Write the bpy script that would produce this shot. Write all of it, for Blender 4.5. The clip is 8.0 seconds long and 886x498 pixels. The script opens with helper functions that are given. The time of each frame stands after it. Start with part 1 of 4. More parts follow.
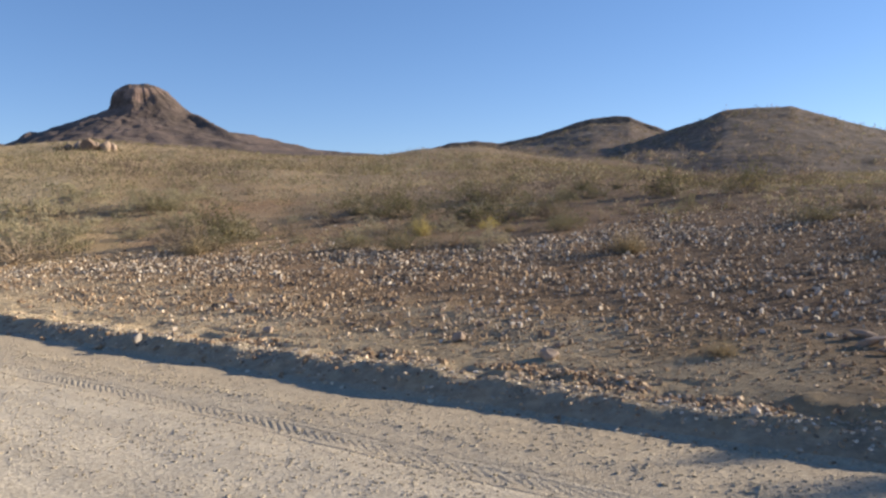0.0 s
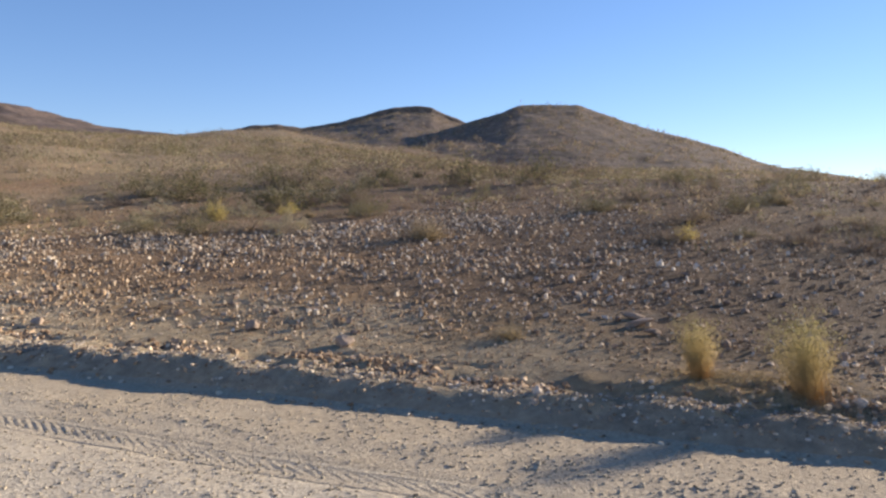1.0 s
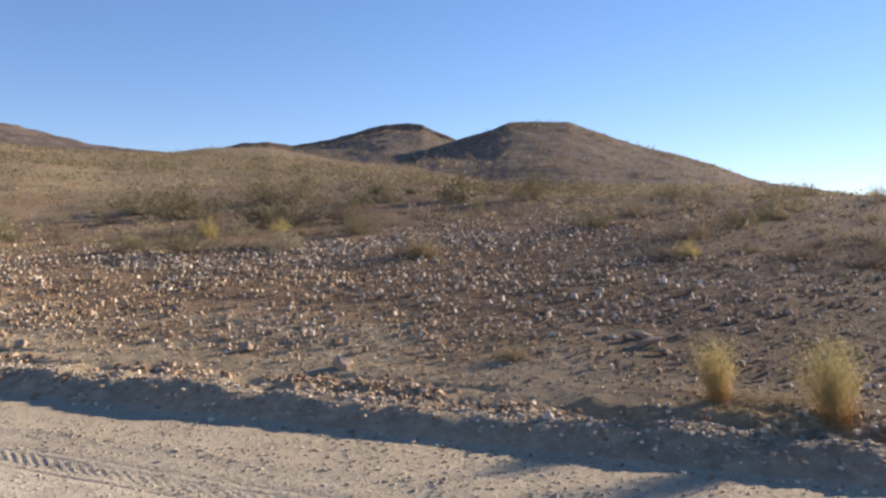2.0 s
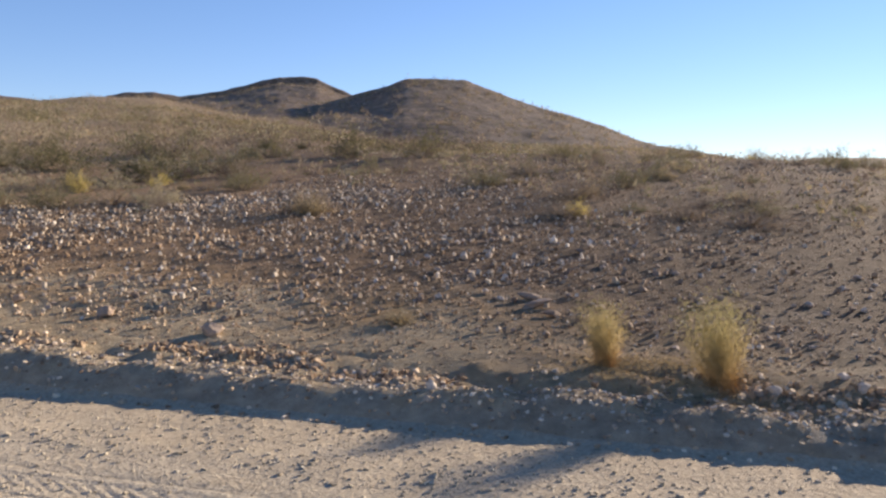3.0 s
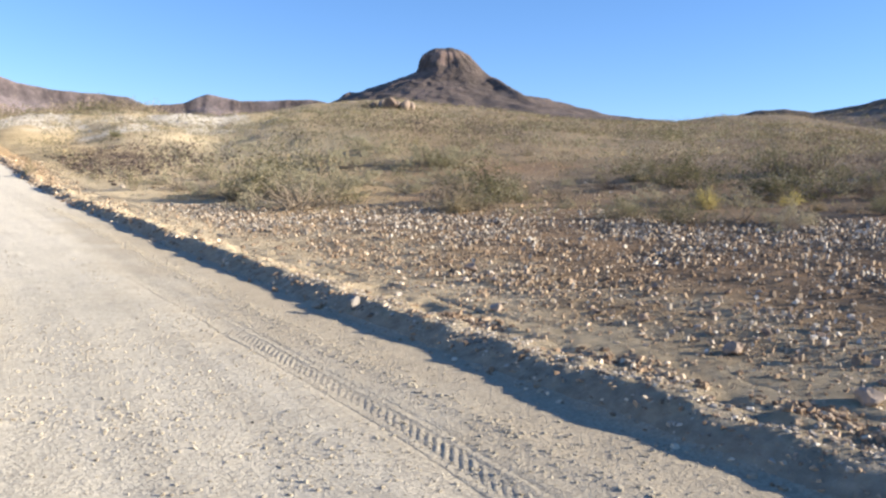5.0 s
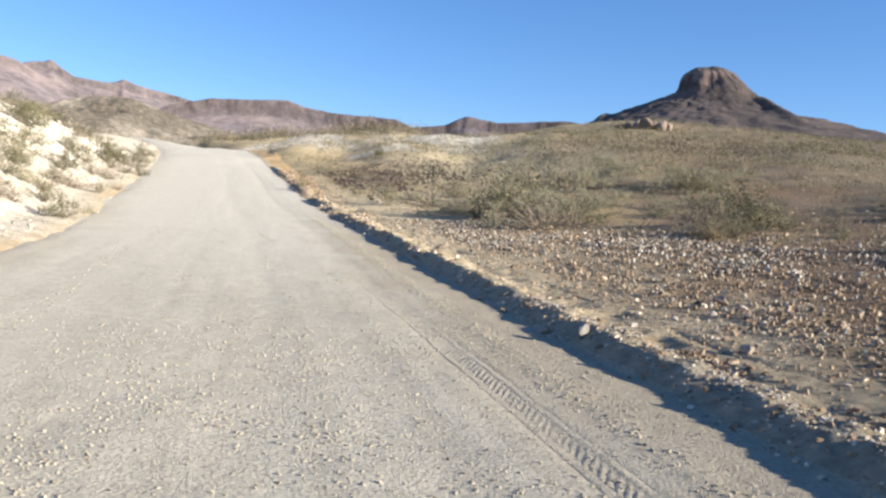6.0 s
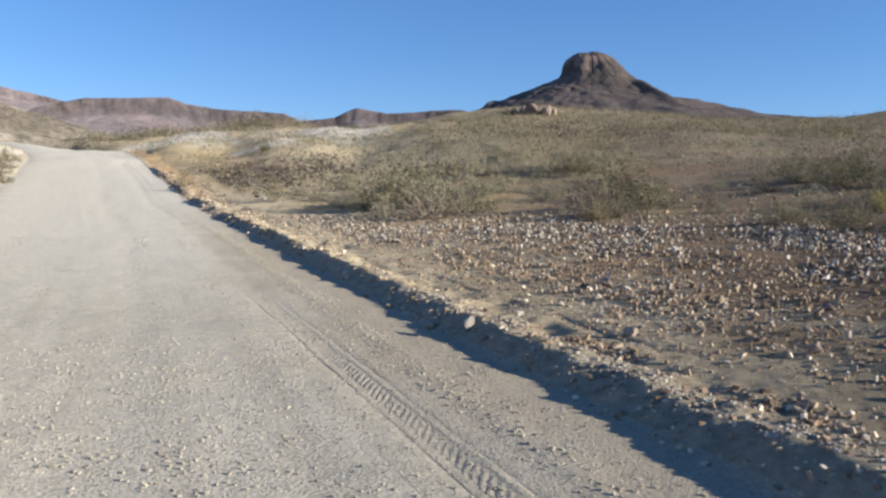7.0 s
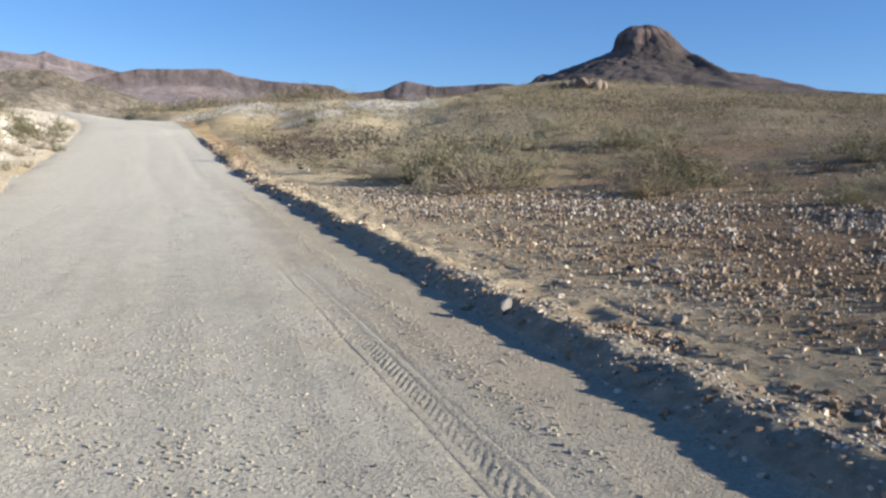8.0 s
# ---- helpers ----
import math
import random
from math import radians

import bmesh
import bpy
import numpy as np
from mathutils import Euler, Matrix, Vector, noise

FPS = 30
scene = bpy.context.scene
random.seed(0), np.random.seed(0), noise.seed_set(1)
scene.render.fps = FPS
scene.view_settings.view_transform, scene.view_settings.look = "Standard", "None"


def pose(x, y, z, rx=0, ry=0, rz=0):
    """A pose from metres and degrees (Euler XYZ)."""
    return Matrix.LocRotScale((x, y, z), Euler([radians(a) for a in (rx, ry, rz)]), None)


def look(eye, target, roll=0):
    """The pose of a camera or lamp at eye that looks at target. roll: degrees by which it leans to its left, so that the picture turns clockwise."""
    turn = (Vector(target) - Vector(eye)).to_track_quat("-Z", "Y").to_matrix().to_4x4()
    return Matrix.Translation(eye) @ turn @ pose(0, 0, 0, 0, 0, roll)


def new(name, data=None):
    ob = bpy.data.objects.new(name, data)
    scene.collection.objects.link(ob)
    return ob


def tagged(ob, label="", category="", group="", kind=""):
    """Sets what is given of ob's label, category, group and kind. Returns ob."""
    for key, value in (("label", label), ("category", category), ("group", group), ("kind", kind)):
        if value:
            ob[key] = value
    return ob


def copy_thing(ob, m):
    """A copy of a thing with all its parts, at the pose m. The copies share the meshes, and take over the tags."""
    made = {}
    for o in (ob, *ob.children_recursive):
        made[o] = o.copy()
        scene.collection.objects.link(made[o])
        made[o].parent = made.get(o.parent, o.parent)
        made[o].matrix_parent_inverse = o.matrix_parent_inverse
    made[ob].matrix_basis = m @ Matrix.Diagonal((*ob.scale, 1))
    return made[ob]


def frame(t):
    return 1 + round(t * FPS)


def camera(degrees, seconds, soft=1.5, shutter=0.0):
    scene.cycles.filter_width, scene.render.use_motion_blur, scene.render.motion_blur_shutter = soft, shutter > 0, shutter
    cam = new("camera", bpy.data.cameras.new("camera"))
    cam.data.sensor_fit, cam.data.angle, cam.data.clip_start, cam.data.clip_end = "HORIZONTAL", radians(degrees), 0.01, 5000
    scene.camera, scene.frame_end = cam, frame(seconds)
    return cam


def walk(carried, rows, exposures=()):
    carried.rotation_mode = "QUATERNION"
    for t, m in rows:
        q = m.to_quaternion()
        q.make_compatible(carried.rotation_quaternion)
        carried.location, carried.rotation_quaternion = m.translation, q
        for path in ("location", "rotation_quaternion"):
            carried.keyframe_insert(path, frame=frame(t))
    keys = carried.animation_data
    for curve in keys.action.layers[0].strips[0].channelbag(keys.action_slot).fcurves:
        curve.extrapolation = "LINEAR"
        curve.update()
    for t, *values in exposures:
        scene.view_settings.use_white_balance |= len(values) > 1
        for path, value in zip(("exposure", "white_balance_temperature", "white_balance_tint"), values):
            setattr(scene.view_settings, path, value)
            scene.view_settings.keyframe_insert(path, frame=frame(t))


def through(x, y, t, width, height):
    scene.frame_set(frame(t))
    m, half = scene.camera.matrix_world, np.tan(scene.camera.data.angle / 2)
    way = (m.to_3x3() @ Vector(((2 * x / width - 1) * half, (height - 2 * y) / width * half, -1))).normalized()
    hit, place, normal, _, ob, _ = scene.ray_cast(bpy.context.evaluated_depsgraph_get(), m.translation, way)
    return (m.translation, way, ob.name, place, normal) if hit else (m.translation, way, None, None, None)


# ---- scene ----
cam = camera(58.5, 8.0, 2.45)
PATH = [
    (0, (0.001, -0.000, 1.613), (1.154, 1.633, 1.563), -1.21),
    (0.2, (0.024, -0.023, 1.614), (1.320, 1.497, 1.533), 0.06),
    (0.5, (0.095, -0.042, 1.591), (1.519, 1.359, 1.484), 0.84),
    (0.8, (0.135, -0.023, 1.597), (1.631, 1.300, 1.481), -0.38),
    (1, (0.104, 0.010, 1.606), (1.622, 1.310, 1.516), -0.24),
    (1.2, (0.100, 0.090, 1.592), (1.607, 1.405, 1.559), -0.40),
    (2.3, (0.423, 0.345, 1.612), (1.974, 1.606, 1.563), -0.58),
    (2.5, (0.533, 0.367, 1.620), (2.105, 1.602, 1.585), -0.95),
    (2.7, (0.597, 0.354, 1.612), (2.217, 1.522, 1.517), -0.66),
    (3, (0.723, 0.486, 1.589), (2.406, 1.554, 1.434), 0.20),
    (3.3, (0.804, 0.619, 1.616), (2.440, 1.762, 1.472), -0.76),
    (3.5, (0.857, 0.732, 1.614), (2.380, 2.018, 1.449), -0.53),
    (3.7, (0.935, 0.880, 1.612), (2.259, 2.374, 1.485), 0.75),
    (3.8, (0.969, 0.942, 1.609), (2.121, 2.574, 1.522), 1.33),
    (4, (1.070, 1.079, 1.601), (2.023, 2.833, 1.483), 2.74),
    (4.2, (1.142, 1.197, 1.583), (1.960, 3.017, 1.445), 2.70),
    (5.3, (1.376, 1.784, 1.598), (1.752, 3.742, 1.449), 2.84),
    (5.5, (1.429, 1.890, 1.576), (1.680, 3.868, 1.422), 3.48),
    (5.8, (1.524, 2.035, 1.590), (1.591, 4.030, 1.460), 4.50),
    (6, (1.587, 2.245, 1.572), (1.483, 4.239, 1.447), 3.99),
    (6.5, (1.653, 2.508, 1.571), (1.486, 4.497, 1.440), 3.38),
    (6.7, (1.679, 2.483, 1.606), (1.669, 4.478, 1.464), 3.05),
    (7, (1.795, 2.630, 1.600), (1.951, 4.619, 1.464), 1.29),
    (7.2, (1.855, 2.712, 1.595), (1.981, 4.705, 1.487), 1.66),
    (7.5, (1.923, 2.864, 1.600), (2.000, 4.857, 1.452), 2.41),
    (8, (1.925, 3.099, 1.598), (1.967, 5.088, 1.394), 2.11),
]
walk(cam, [(t, look(eye, target, roll)) for t, eye, target, roll in PATH],
     exposures=[(0.0, 1.4, 7600, 15), (1.0, 1.5, 7650, 17), (3.0, 1.55, 7900, 19), (3.5, 1.74, 7980, 18), (4.0, 1.82, 7600, 16), (5.5, 1.6, 6600, 10), (6.5, 1.24, 6430, 9), (8.0, 1.1, 6270, 9)])

# ---- world, sun ----
SUN_WAY = Vector((0.945, -0.326, 0)).normalized()
SUN_EL = radians(16.0)
world = bpy.data.worlds.new("desert_sky")
scene.world = world
world.use_nodes = True
wn = world.node_tree.nodes
sky = wn.new("ShaderNodeTexSky")
sky.sky_type, sky.sun_disc = "NISHITA", False
sky.sun_elevation, sky.sun_rotation = SUN_EL, math.atan2(SUN_WAY.x, SUN_WAY.y)
sky.altitude, sky.air_density, sky.dust_density, sky.ozone_density = 1500, 1.0, 0.03, 3.5
deep = wn.new("ShaderNodeHueSaturation")
deep.inputs["Saturation"].default_value = 1.12
world.node_tree.links.new(sky.outputs[0], deep.inputs["Color"])
tint = wn.new("ShaderNodeMix")
tint.data_type, tint.blend_type = "RGBA", "MULTIPLY"
tint.inputs[0].default_value, tint.inputs[7].default_value = 1.0, (0.965, 1.09, 1.37, 1)
even = wn.new("ShaderNodeGamma")
even.inputs["Gamma"].default_value = 0.82
world.node_tree.links.new(deep.outputs[0], even.inputs["Color"])
world.node_tree.links.new(even.outputs[0], tint.inputs[6])
world.node_tree.links.new(tint.outputs[2], wn["Background"].inputs[0])
wn["Background"].inputs[1].default_value = 0.072
lamp = bpy.data.lights.new("sun", "SUN")
lamp.energy, lamp.angle, lamp.color = 5.0, radians(0.55), (1.0, 0.89, 0.745)
sun = new("sun", lamp)
to_sun = SUN_WAY * math.cos(SUN_EL) + Vector((0, 0, math.sin(SUN_EL)))
sun.matrix_world = look(to_sun * 60, (0, 0, 0))

# ---- the lie of the land: plain functions of x and y, all in numpy ----
def lattice(ix, iy, seed):
    n = (ix.astype(np.int64) * 374761393 + iy.astype(np.int64) * 668265263 + seed * 1274126177) & 0x7FFFFFFF
    n = ((n ^ (n >> 13)) * 1103515245 + 12345) & 0x7FFFFFFF
    n = ((n ^ (n >> 15)) * 69069 + 7) & 0x7FFFFFFF
    return n / 0x7FFFFFFF * 2 - 1


def grain(x, y, size, seed=0):
    """Smooth value noise from -1 to 1 whose lumps are about size metres wide."""
    x, y = np.asarray(x, float) / size, np.asarray(y, float) / size
    ix, iy = np.floor(x), np.floor(y)
    fx, fy = x - ix, y - iy
    fx, fy = fx * fx * (3 - 2 * fx), fy * fy * (3 - 2 * fy)
    a, b = lattice(ix, iy, seed), lattice(ix + 1, iy, seed)
    c, d = lattice(ix, iy + 1, seed), lattice(ix + 1, iy + 1, seed)
    return (a + (b - a) * fx) * (1 - fy) + (c + (d - c) * fx) * fy


def rough(x, y, size, octaves=4, seed=0):
    return sum(grain(x, y, size / 2**k, seed + 17 * k) / 2**k for k in range(octaves))


def ease(a, b, t):
    t = np.clip((np.asarray(t, float) - a) / (b - a), 0, 1)
    return t * t * (3 - 2 * t)


def soft_ramp(t, k):
    return k * np.logaddexp(0, np.asarray(t, float) / k)


EYE = (1.2, 1.8)  # the middle of the stretch that the camera walks
ROAD_W = 8.0


def road_w(y):
    """The road narrows towards the brow."""
    return ROAD_W - 0.4 * ease(40, 108, y)


def road_edge(y):
    """x of the road's berm-side edge."""
    y = np.asarray(y, float)
    return 5.95 - 0.298 * y - 0.078 * soft_ramp(y - 26, 3) - 0.38 * np.exp(-(((y - 37) / 9) ** 2)) - 0.0028 * np.clip(y - 62, 0, 60) ** 2


def road_slant(y):
    return -0.298 - 0.078 / (1 + np.exp(-(np.asarray(y, float) - 26) / 3)) - 0.0056 * np.clip(np.asarray(y, float) - 62, 0, 60)


def across(x, y):
    """Metres from the road's edge: above 0 on the berm and the field, below 0 on the road."""
    return (x - road_edge(y)) / np.sqrt(1 + np.minimum(road_slant(y) ** 2, 0.6))


def road_rise(y):
    return 0.088 * soft_ramp(np.asarray(y, float) - 26, 6) - 0.125 * soft_ramp(np.asarray(y, float) - 118, 6)


# how high the near crest stands above the eye, in degrees, by bearing (to the left of +y)
CREST_AZ = np.array([-180, -130, -100, -87, -81, -77, -75, -71, -66.5, -60, -52.6, -47, -43, -38, -34, -27, -15, -11, -8, -5, 1, 7, 12, 20, 40, 80, 130, 180])
CREST_EL = np.array([1.4, 1.4, 1.7, 1.85, 1.85, 1.95, 2.3, 2.75, 2.85, 2.95, 3.5, 4.5, 4.9, 5.5, 5.55, 5.4, 5.75, 5.95, 5.7, 5.45, 4.45, 4.4, 3.6, 3.0, 3.2, 2.8, 1.4, 1.4])
CREST_D = 135.0


def lie(x, y):
    """Height of the land, without berm, road crown and small lumps."""
    x, y = np.asarray(x, float), np.asarray(y, float)
    u, zr = across(x, y), road_rise(np.minimum(y, 135))
    dx, dy = x - EYE[0], y - EYE[1]
    d, az = np.hypot(dx, dy) + 1e-6, np.degrees(np.arctan2(-dx, dy))
    el = np.tan(np.radians(np.interp(az, CREST_AZ, CREST_EL)))
    bow = (0.09 - 0.045 * ease(-38, -52, az) * ease(-90, -74, az)) * (np.minimum(d, CREST_D) / CREST_D - 1) ** 2
    beyond = np.maximum(d - CREST_D, 0)
    far = 1.6 + np.minimum(d, CREST_D) * (el - bow) + 0.02 * beyond * el / 0.1 - 0.02 * soft_ramp(beyond - 120, 40)
    slope = 0.08 + 0.02 * ease(0, 8, y)
    right = 0.03 + slope * np.maximum(u, 0) + zr * (1 - 0.45 * ease(3, 14, u))
    right = right - 0.55 * np.exp(-(((x - 1.5) / 5) ** 2 + ((y - 45) / 7) ** 2))
    w = np.maximum(-(u + road_w(y)), 0)
    left = zr + 0.1 * ease(0, 0.6, w) + 6.3 * (1 - np.exp(-(np.maximum(w - 1.3, 0) ** 1.25) / 12)) * ease(0, 24, y + 0.3 * w) * ease(84, 40, y)
    near = np.where(u > -road_w(y) / 2, np.where(u > 0, right, zr), left)
    t = ease(26, 62, d) * np.where(u > 0, ease(2, 12, u), ease(14, 34, w))
    return near * (1 - t) + far * t


def lumps(x, y):
    u = across(x, y)
    d = np.hypot(x - EYE[0], y - EYE[1])
    off = np.maximum(ease(1.0, 4.0, u), ease(0.5, 4, -(u + road_w(y))))
    bank = ease(1, 5, -(u + road_w(y))) * ease(60, 30, d)
    return off * (0.03 * rough(x, y, 1.3, 4, 3) + ease(8, 40, d) * 0.22 * rough(x, y, 9, 3, 8)
                  + ease(55, 80, d) * 0.55 * rough(x, y, 22, 4, 26) + ease(60, 200, d) * 1.6 * rough(x, y, 60, 4, 21)) + bank * (0.35 * rough(x, y, 4.5, 5, 31) + 0.10 * np.abs(rough(x, y, 1.3, 5, 33))) + off * 0.40 * rough(x, y, 6.5, 3, 29) * np.exp(-(((x + 4) / 14) ** 2 + ((y - 72) / 20) ** 2)) + 1.3 * rough(x, y, 11, 3, 28) * np.exp(-(((x + 10) / 20) ** 2 + ((y - 92) / 22) ** 2))


def clods(x, y):
    """Fine broken relief of the soil near the walk."""
    u, d = across(x, y), np.hypot(x - EYE[0], y - EYE[1])
    return ease(1.2, 2.4, u) * ease(26, 16, d) * (0.011 * rough(x, y, 0.42, 3, 301) + 0.016 * np.abs(rough(x, y, 0.2, 2, 305)))


def berm(x, y):
    u = across(x, y)
    v = np.asarray(y, float)
    top = 0.133 + 0.018 * grain(v, 0 * v, 1.7, 5) + 0.024 * grain(v, 0 * v, 0.5, 6) + 0.020 * grain(v, u * 3, 0.2, 7)
    top = top * (1 - 0.8 * np.exp(-(((v - 32.2) / 0.7) ** 2))) * (1 + 0.35 * ease(13, 22, v)) * ease(75, 46, v) * (1 - 0.75 * ease(23, 29, v) * ease(0.0, 0.5, grain(v, 0 * v, 1.9, 14)))
    wave = 0.04 * grain(v, 0 * v, 1.1, 9) + 0.03 * grain(v, 0 * v, 0.3, 10)
    uu = u + wave
    up, down = np.clip(uu / 0.31, 0, 1) ** 0.9, 1 - 0.85 * ease(0.31, 0.95, uu)
    lump = (0.018 + 0.026 * ease(0.2, 0.6, uu)) * rough(x, y, 0.30, 5, 40) * ease(0.0, 0.25, uu) * ease(1.5, 0.7, uu)
    lump = lump + (0.014 + 0.024 * rough(x, y, 0.16, 3, 12)) * np.exp(-(((uu - 0.9 + 0.18 * rough(v, 0 * v, 0.9, 3, 13)) / 0.17) ** 2)) * (0.25 + 0.75 * ease(11, 7, v))
    lump = lump + 0.062 * ease(0.78, 1.0, uu + 0.12 * rough(x, y, 0.35, 3, 15)) * ease(2.0, 1.25, u) * ease(3.7, 2.7, v + 0.5 * grain(u, v, 0.6, 16))
    return top * up * down * np.where(u < 2.0, 1, 0) * ease(2.0, 1.5, u) + lump


def surface(x, y):
    """The land as one walks on it."""
    u = across(x, y)
    base = lie(x, y) - 0.03 * (u > 0) * (1 - ease(0.3, 1.6, u))
    on = ease(0.05, -0.4, u) * ease(-0.1, 0.5, u + road_w(y))
    ruts = -0.012 * np.exp(-(((u + 1.55) / 0.22) ** 2)) - 0.010 * np.exp(-(((u + 3.4) / 0.3) ** 2)) + 0.011 * np.exp(-(((u + 0.88) / 0.12) ** 2)) * (0.5 + 0.5 * grain(y, 0 * y, 0.5, 77))
    ruts = ruts + (0.5 + 0.5 * grain(y, u * 2, 1.5, 79)) * (0.005 * np.exp(-(((u + 2.07) / 0.08) ** 2)) - 0.005 * np.exp(-(((u + 1.12) / 0.07) ** 2)) - 0.003 * np.exp(-(((u + 1.9) / 0.12) ** 2)) + 0.004 * np.exp(-(((u + 4.4) / 0.2) ** 2)))
    base = base - ease(7, 1, u) * ease(-3, 0, u + road_w(y)) * (0.016 * np.minimum((u + 4.0) ** 2, 25) * ease(70, 112, y) + 0.26 * np.clip(u + 5.5, 0, 6) * ease(82, 114, y))
    return base + lumps(x, y) + clods(x, y) + berm(x, y) + on * (ruts + 0.008 * rough(x, y, 0.5, 3, 50))


# ---- materials ----
class Nodes:
    """A short way to write node materials."""

    def __init__(self, name):
        self.mat = bpy.data.materials.new(name)
        self.mat.use_nodes = True
        self.n, self.l = self.mat.node_tree.nodes, self.mat.node_tree.links
        self.bsdf = self.n["Principled BSDF"]
        self.bsdf.inputs["Specular IOR Level"].default_value = 0.15
        self.where = self.n.new("ShaderNodeNewGeometry").outputs["Position"]

    def noise(self, scale, detail=4, rough=0.55, where=None):
        k = self.n.new("ShaderNodeTexNoise")
        k.inputs["Scale"].default_value, k.inputs["Detail"].default_value, k.inputs["Roughness"].default_value = scale, detail, rough
        self.l.new(where or self.where, k.inputs["Vector"])
        return k.outputs["Fac"]

    def ramp(self, fac, *stops):
        k = self.n.new("ShaderNodeValToRGB")
        while len(k.color_ramp.elements) < len(stops):
            k.color_ramp.elements.new(0.5)
        for e, (at, colour) in zip(k.color_ramp.elements, stops):
            e.position = at
            e.color = (*colour, 1) if len(colour) == 3 else colour
        self.l.new(fac, k.inputs[0])
        return k.outputs[0]

    def mix(self, fac, a, b, blend="MIX"):
        k = self.n.new("ShaderNodeMix")
        k.data_type, k.blend_type = "RGBA", blend
        for i, v in ((0, fac), (6, a), (7, b)):
            if isinstance(v, (int, float)):
                k.inputs[i].default_value = v
            elif isinstance(v, tuple):
                k.inputs[i].default_value = (*v, 1)
            else:
                self.l.new(v, k.inputs[i])
        return k.outputs[2]

    def math(self, op, a, b):
        k = self.n.new("ShaderNodeMath")
        k.operation = op
        for i, v in enumerate((a, b)):
            if isinstance(v, (int, float)):
                k.inputs[i].default_value = v
            else:
                self.l.new(v, k.inputs[i])
        return k.outputs[0]

    def attribute(self, name):
        k = self.n.new("ShaderNodeAttribute")
        k.attribute_name = name
        return k.outputs["Fac"]

    def island(self):
        return self.n.new("ShaderNodeNewGeometry").outputs["Random Per Island"]

    def single(self):
        return self.n.new("ShaderNodeObjectInfo").outputs["Random"]

    def bump(self, height, distance, strength=1.0):
        k = self.n.new("ShaderNodeBump")
        k.inputs["Distance"].default_value, k.inputs["Strength"].default_value = distance, strength
        self.l.new(height, k.inputs["Height"])
        if self.bsdf.inputs["Normal"].links:
            self.l.new(self.bsdf.inputs["Normal"].links[0].from_socket, k.inputs["Normal"])
        self.l.new(k.outputs[0], self.bsdf.inputs["Normal"])

    def done(self, colour, roughness=0.95, dusty=1.0):
        if isinstance(colour, tuple):
            self.bsdf.inputs["Base Color"].default_value = (*colour, 1)
        else:
            self.l.new(colour, self.bsdf.inputs["Base Color"])
        self.bsdf.inputs["Roughness"].default_value = roughness
        self.bsdf.inputs["Diffuse Roughness"].default_value = dusty
        return self.mat

    def leafy(self, colour, through=0.35):
        """Thin leaves and stalks: light shines through in part."""
        d, t, m = (self.n.new("ShaderNodeBsdf" + k) for k in ("Diffuse", "Translucent")), None, None
        d, t = d
        m = self.n.new("ShaderNodeMixShader")
        m.inputs[0].default_value = through
        d.inputs["Roughness"].default_value = 0.7
        for k in (d, t):
            self.l.new(colour, k.inputs[0])
        self.l.new(d.outputs[0], m.inputs[1]), self.l.new(t.outputs[0], m.inputs[2])
        self.l.new(m.outputs[0], self.n["Material Output"].inputs[0])
        return self.mat


def ground_material():
    k = Nodes("desert_soil")
    big, mid, fine = k.noise(0.05, 5), k.noise(0.45, 5), k.noise(7.0, 6, 0.65)
    brown = k.ramp(mid, (0.3, (0.300, 0.218, 0.126)), (0.55, (0.400, 0.296, 0.173)), (0.75, (0.482, 0.364, 0.218)))
    far = k.ramp(k.noise(0.16, 7, 0.7), (0.32, (0.235, 0.190, 0.119)), (0.5, (0.343, 0.284, 0.180)), (0.68, (0.435, 0.366, 0.240)))
    col = k.mix(k.attribute("scrub"), brown, far)
    # darker purple brown soil, with backlit shade towards the sun put into it
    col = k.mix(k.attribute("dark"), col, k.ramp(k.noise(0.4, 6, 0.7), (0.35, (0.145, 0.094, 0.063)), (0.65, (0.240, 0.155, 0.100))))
    col = k.mix(k.attribute("red"), col, (0.342, 0.209, 0.122))
    sand = k.ramp(mid, (0.3, (0.405, 0.345, 0.237)), (0.7, (0.535, 0.465, 0.330)))
    col = k.mix(k.attribute("sand"), col, sand)
    col = k.mix(k.attribute("gravel"), col, k.ramp(k.noise(3.0, 6, 0.7), (0.3, (0.315, 0.290, 0.232)), (0.7, (0.420, 0.391, 0.314))))
    tuff = k.ramp(k.noise(1.4, 6, 0.65), (0.3, (0.28, 0.258, 0.210)), (0.5, (0.44, 0.415, 0.355)), (0.7, (0.55, 0.53, 0.47)))
    col = k.mix(k.attribute("tuff"), col, tuff)
    col = k.mix(0.7, col, k.ramp(fine, (0.3, (0.30, 0.30, 0.30)), (0.7, (0.72, 0.71, 0.70))), "OVERLAY")
    col = k.mix(0.5, col, k.ramp(big, (0.35, (0.40, 0.38, 0.36)), (0.65, (0.60, 0.60, 0.59))), "OVERLAY")
    k.bump(k.noise(2.5, 6, 0.7), 0.06, 0.7)
    k.bump(k.noise(14, 6, 0.8), 0.06, 1.0)
    return k.done(col)


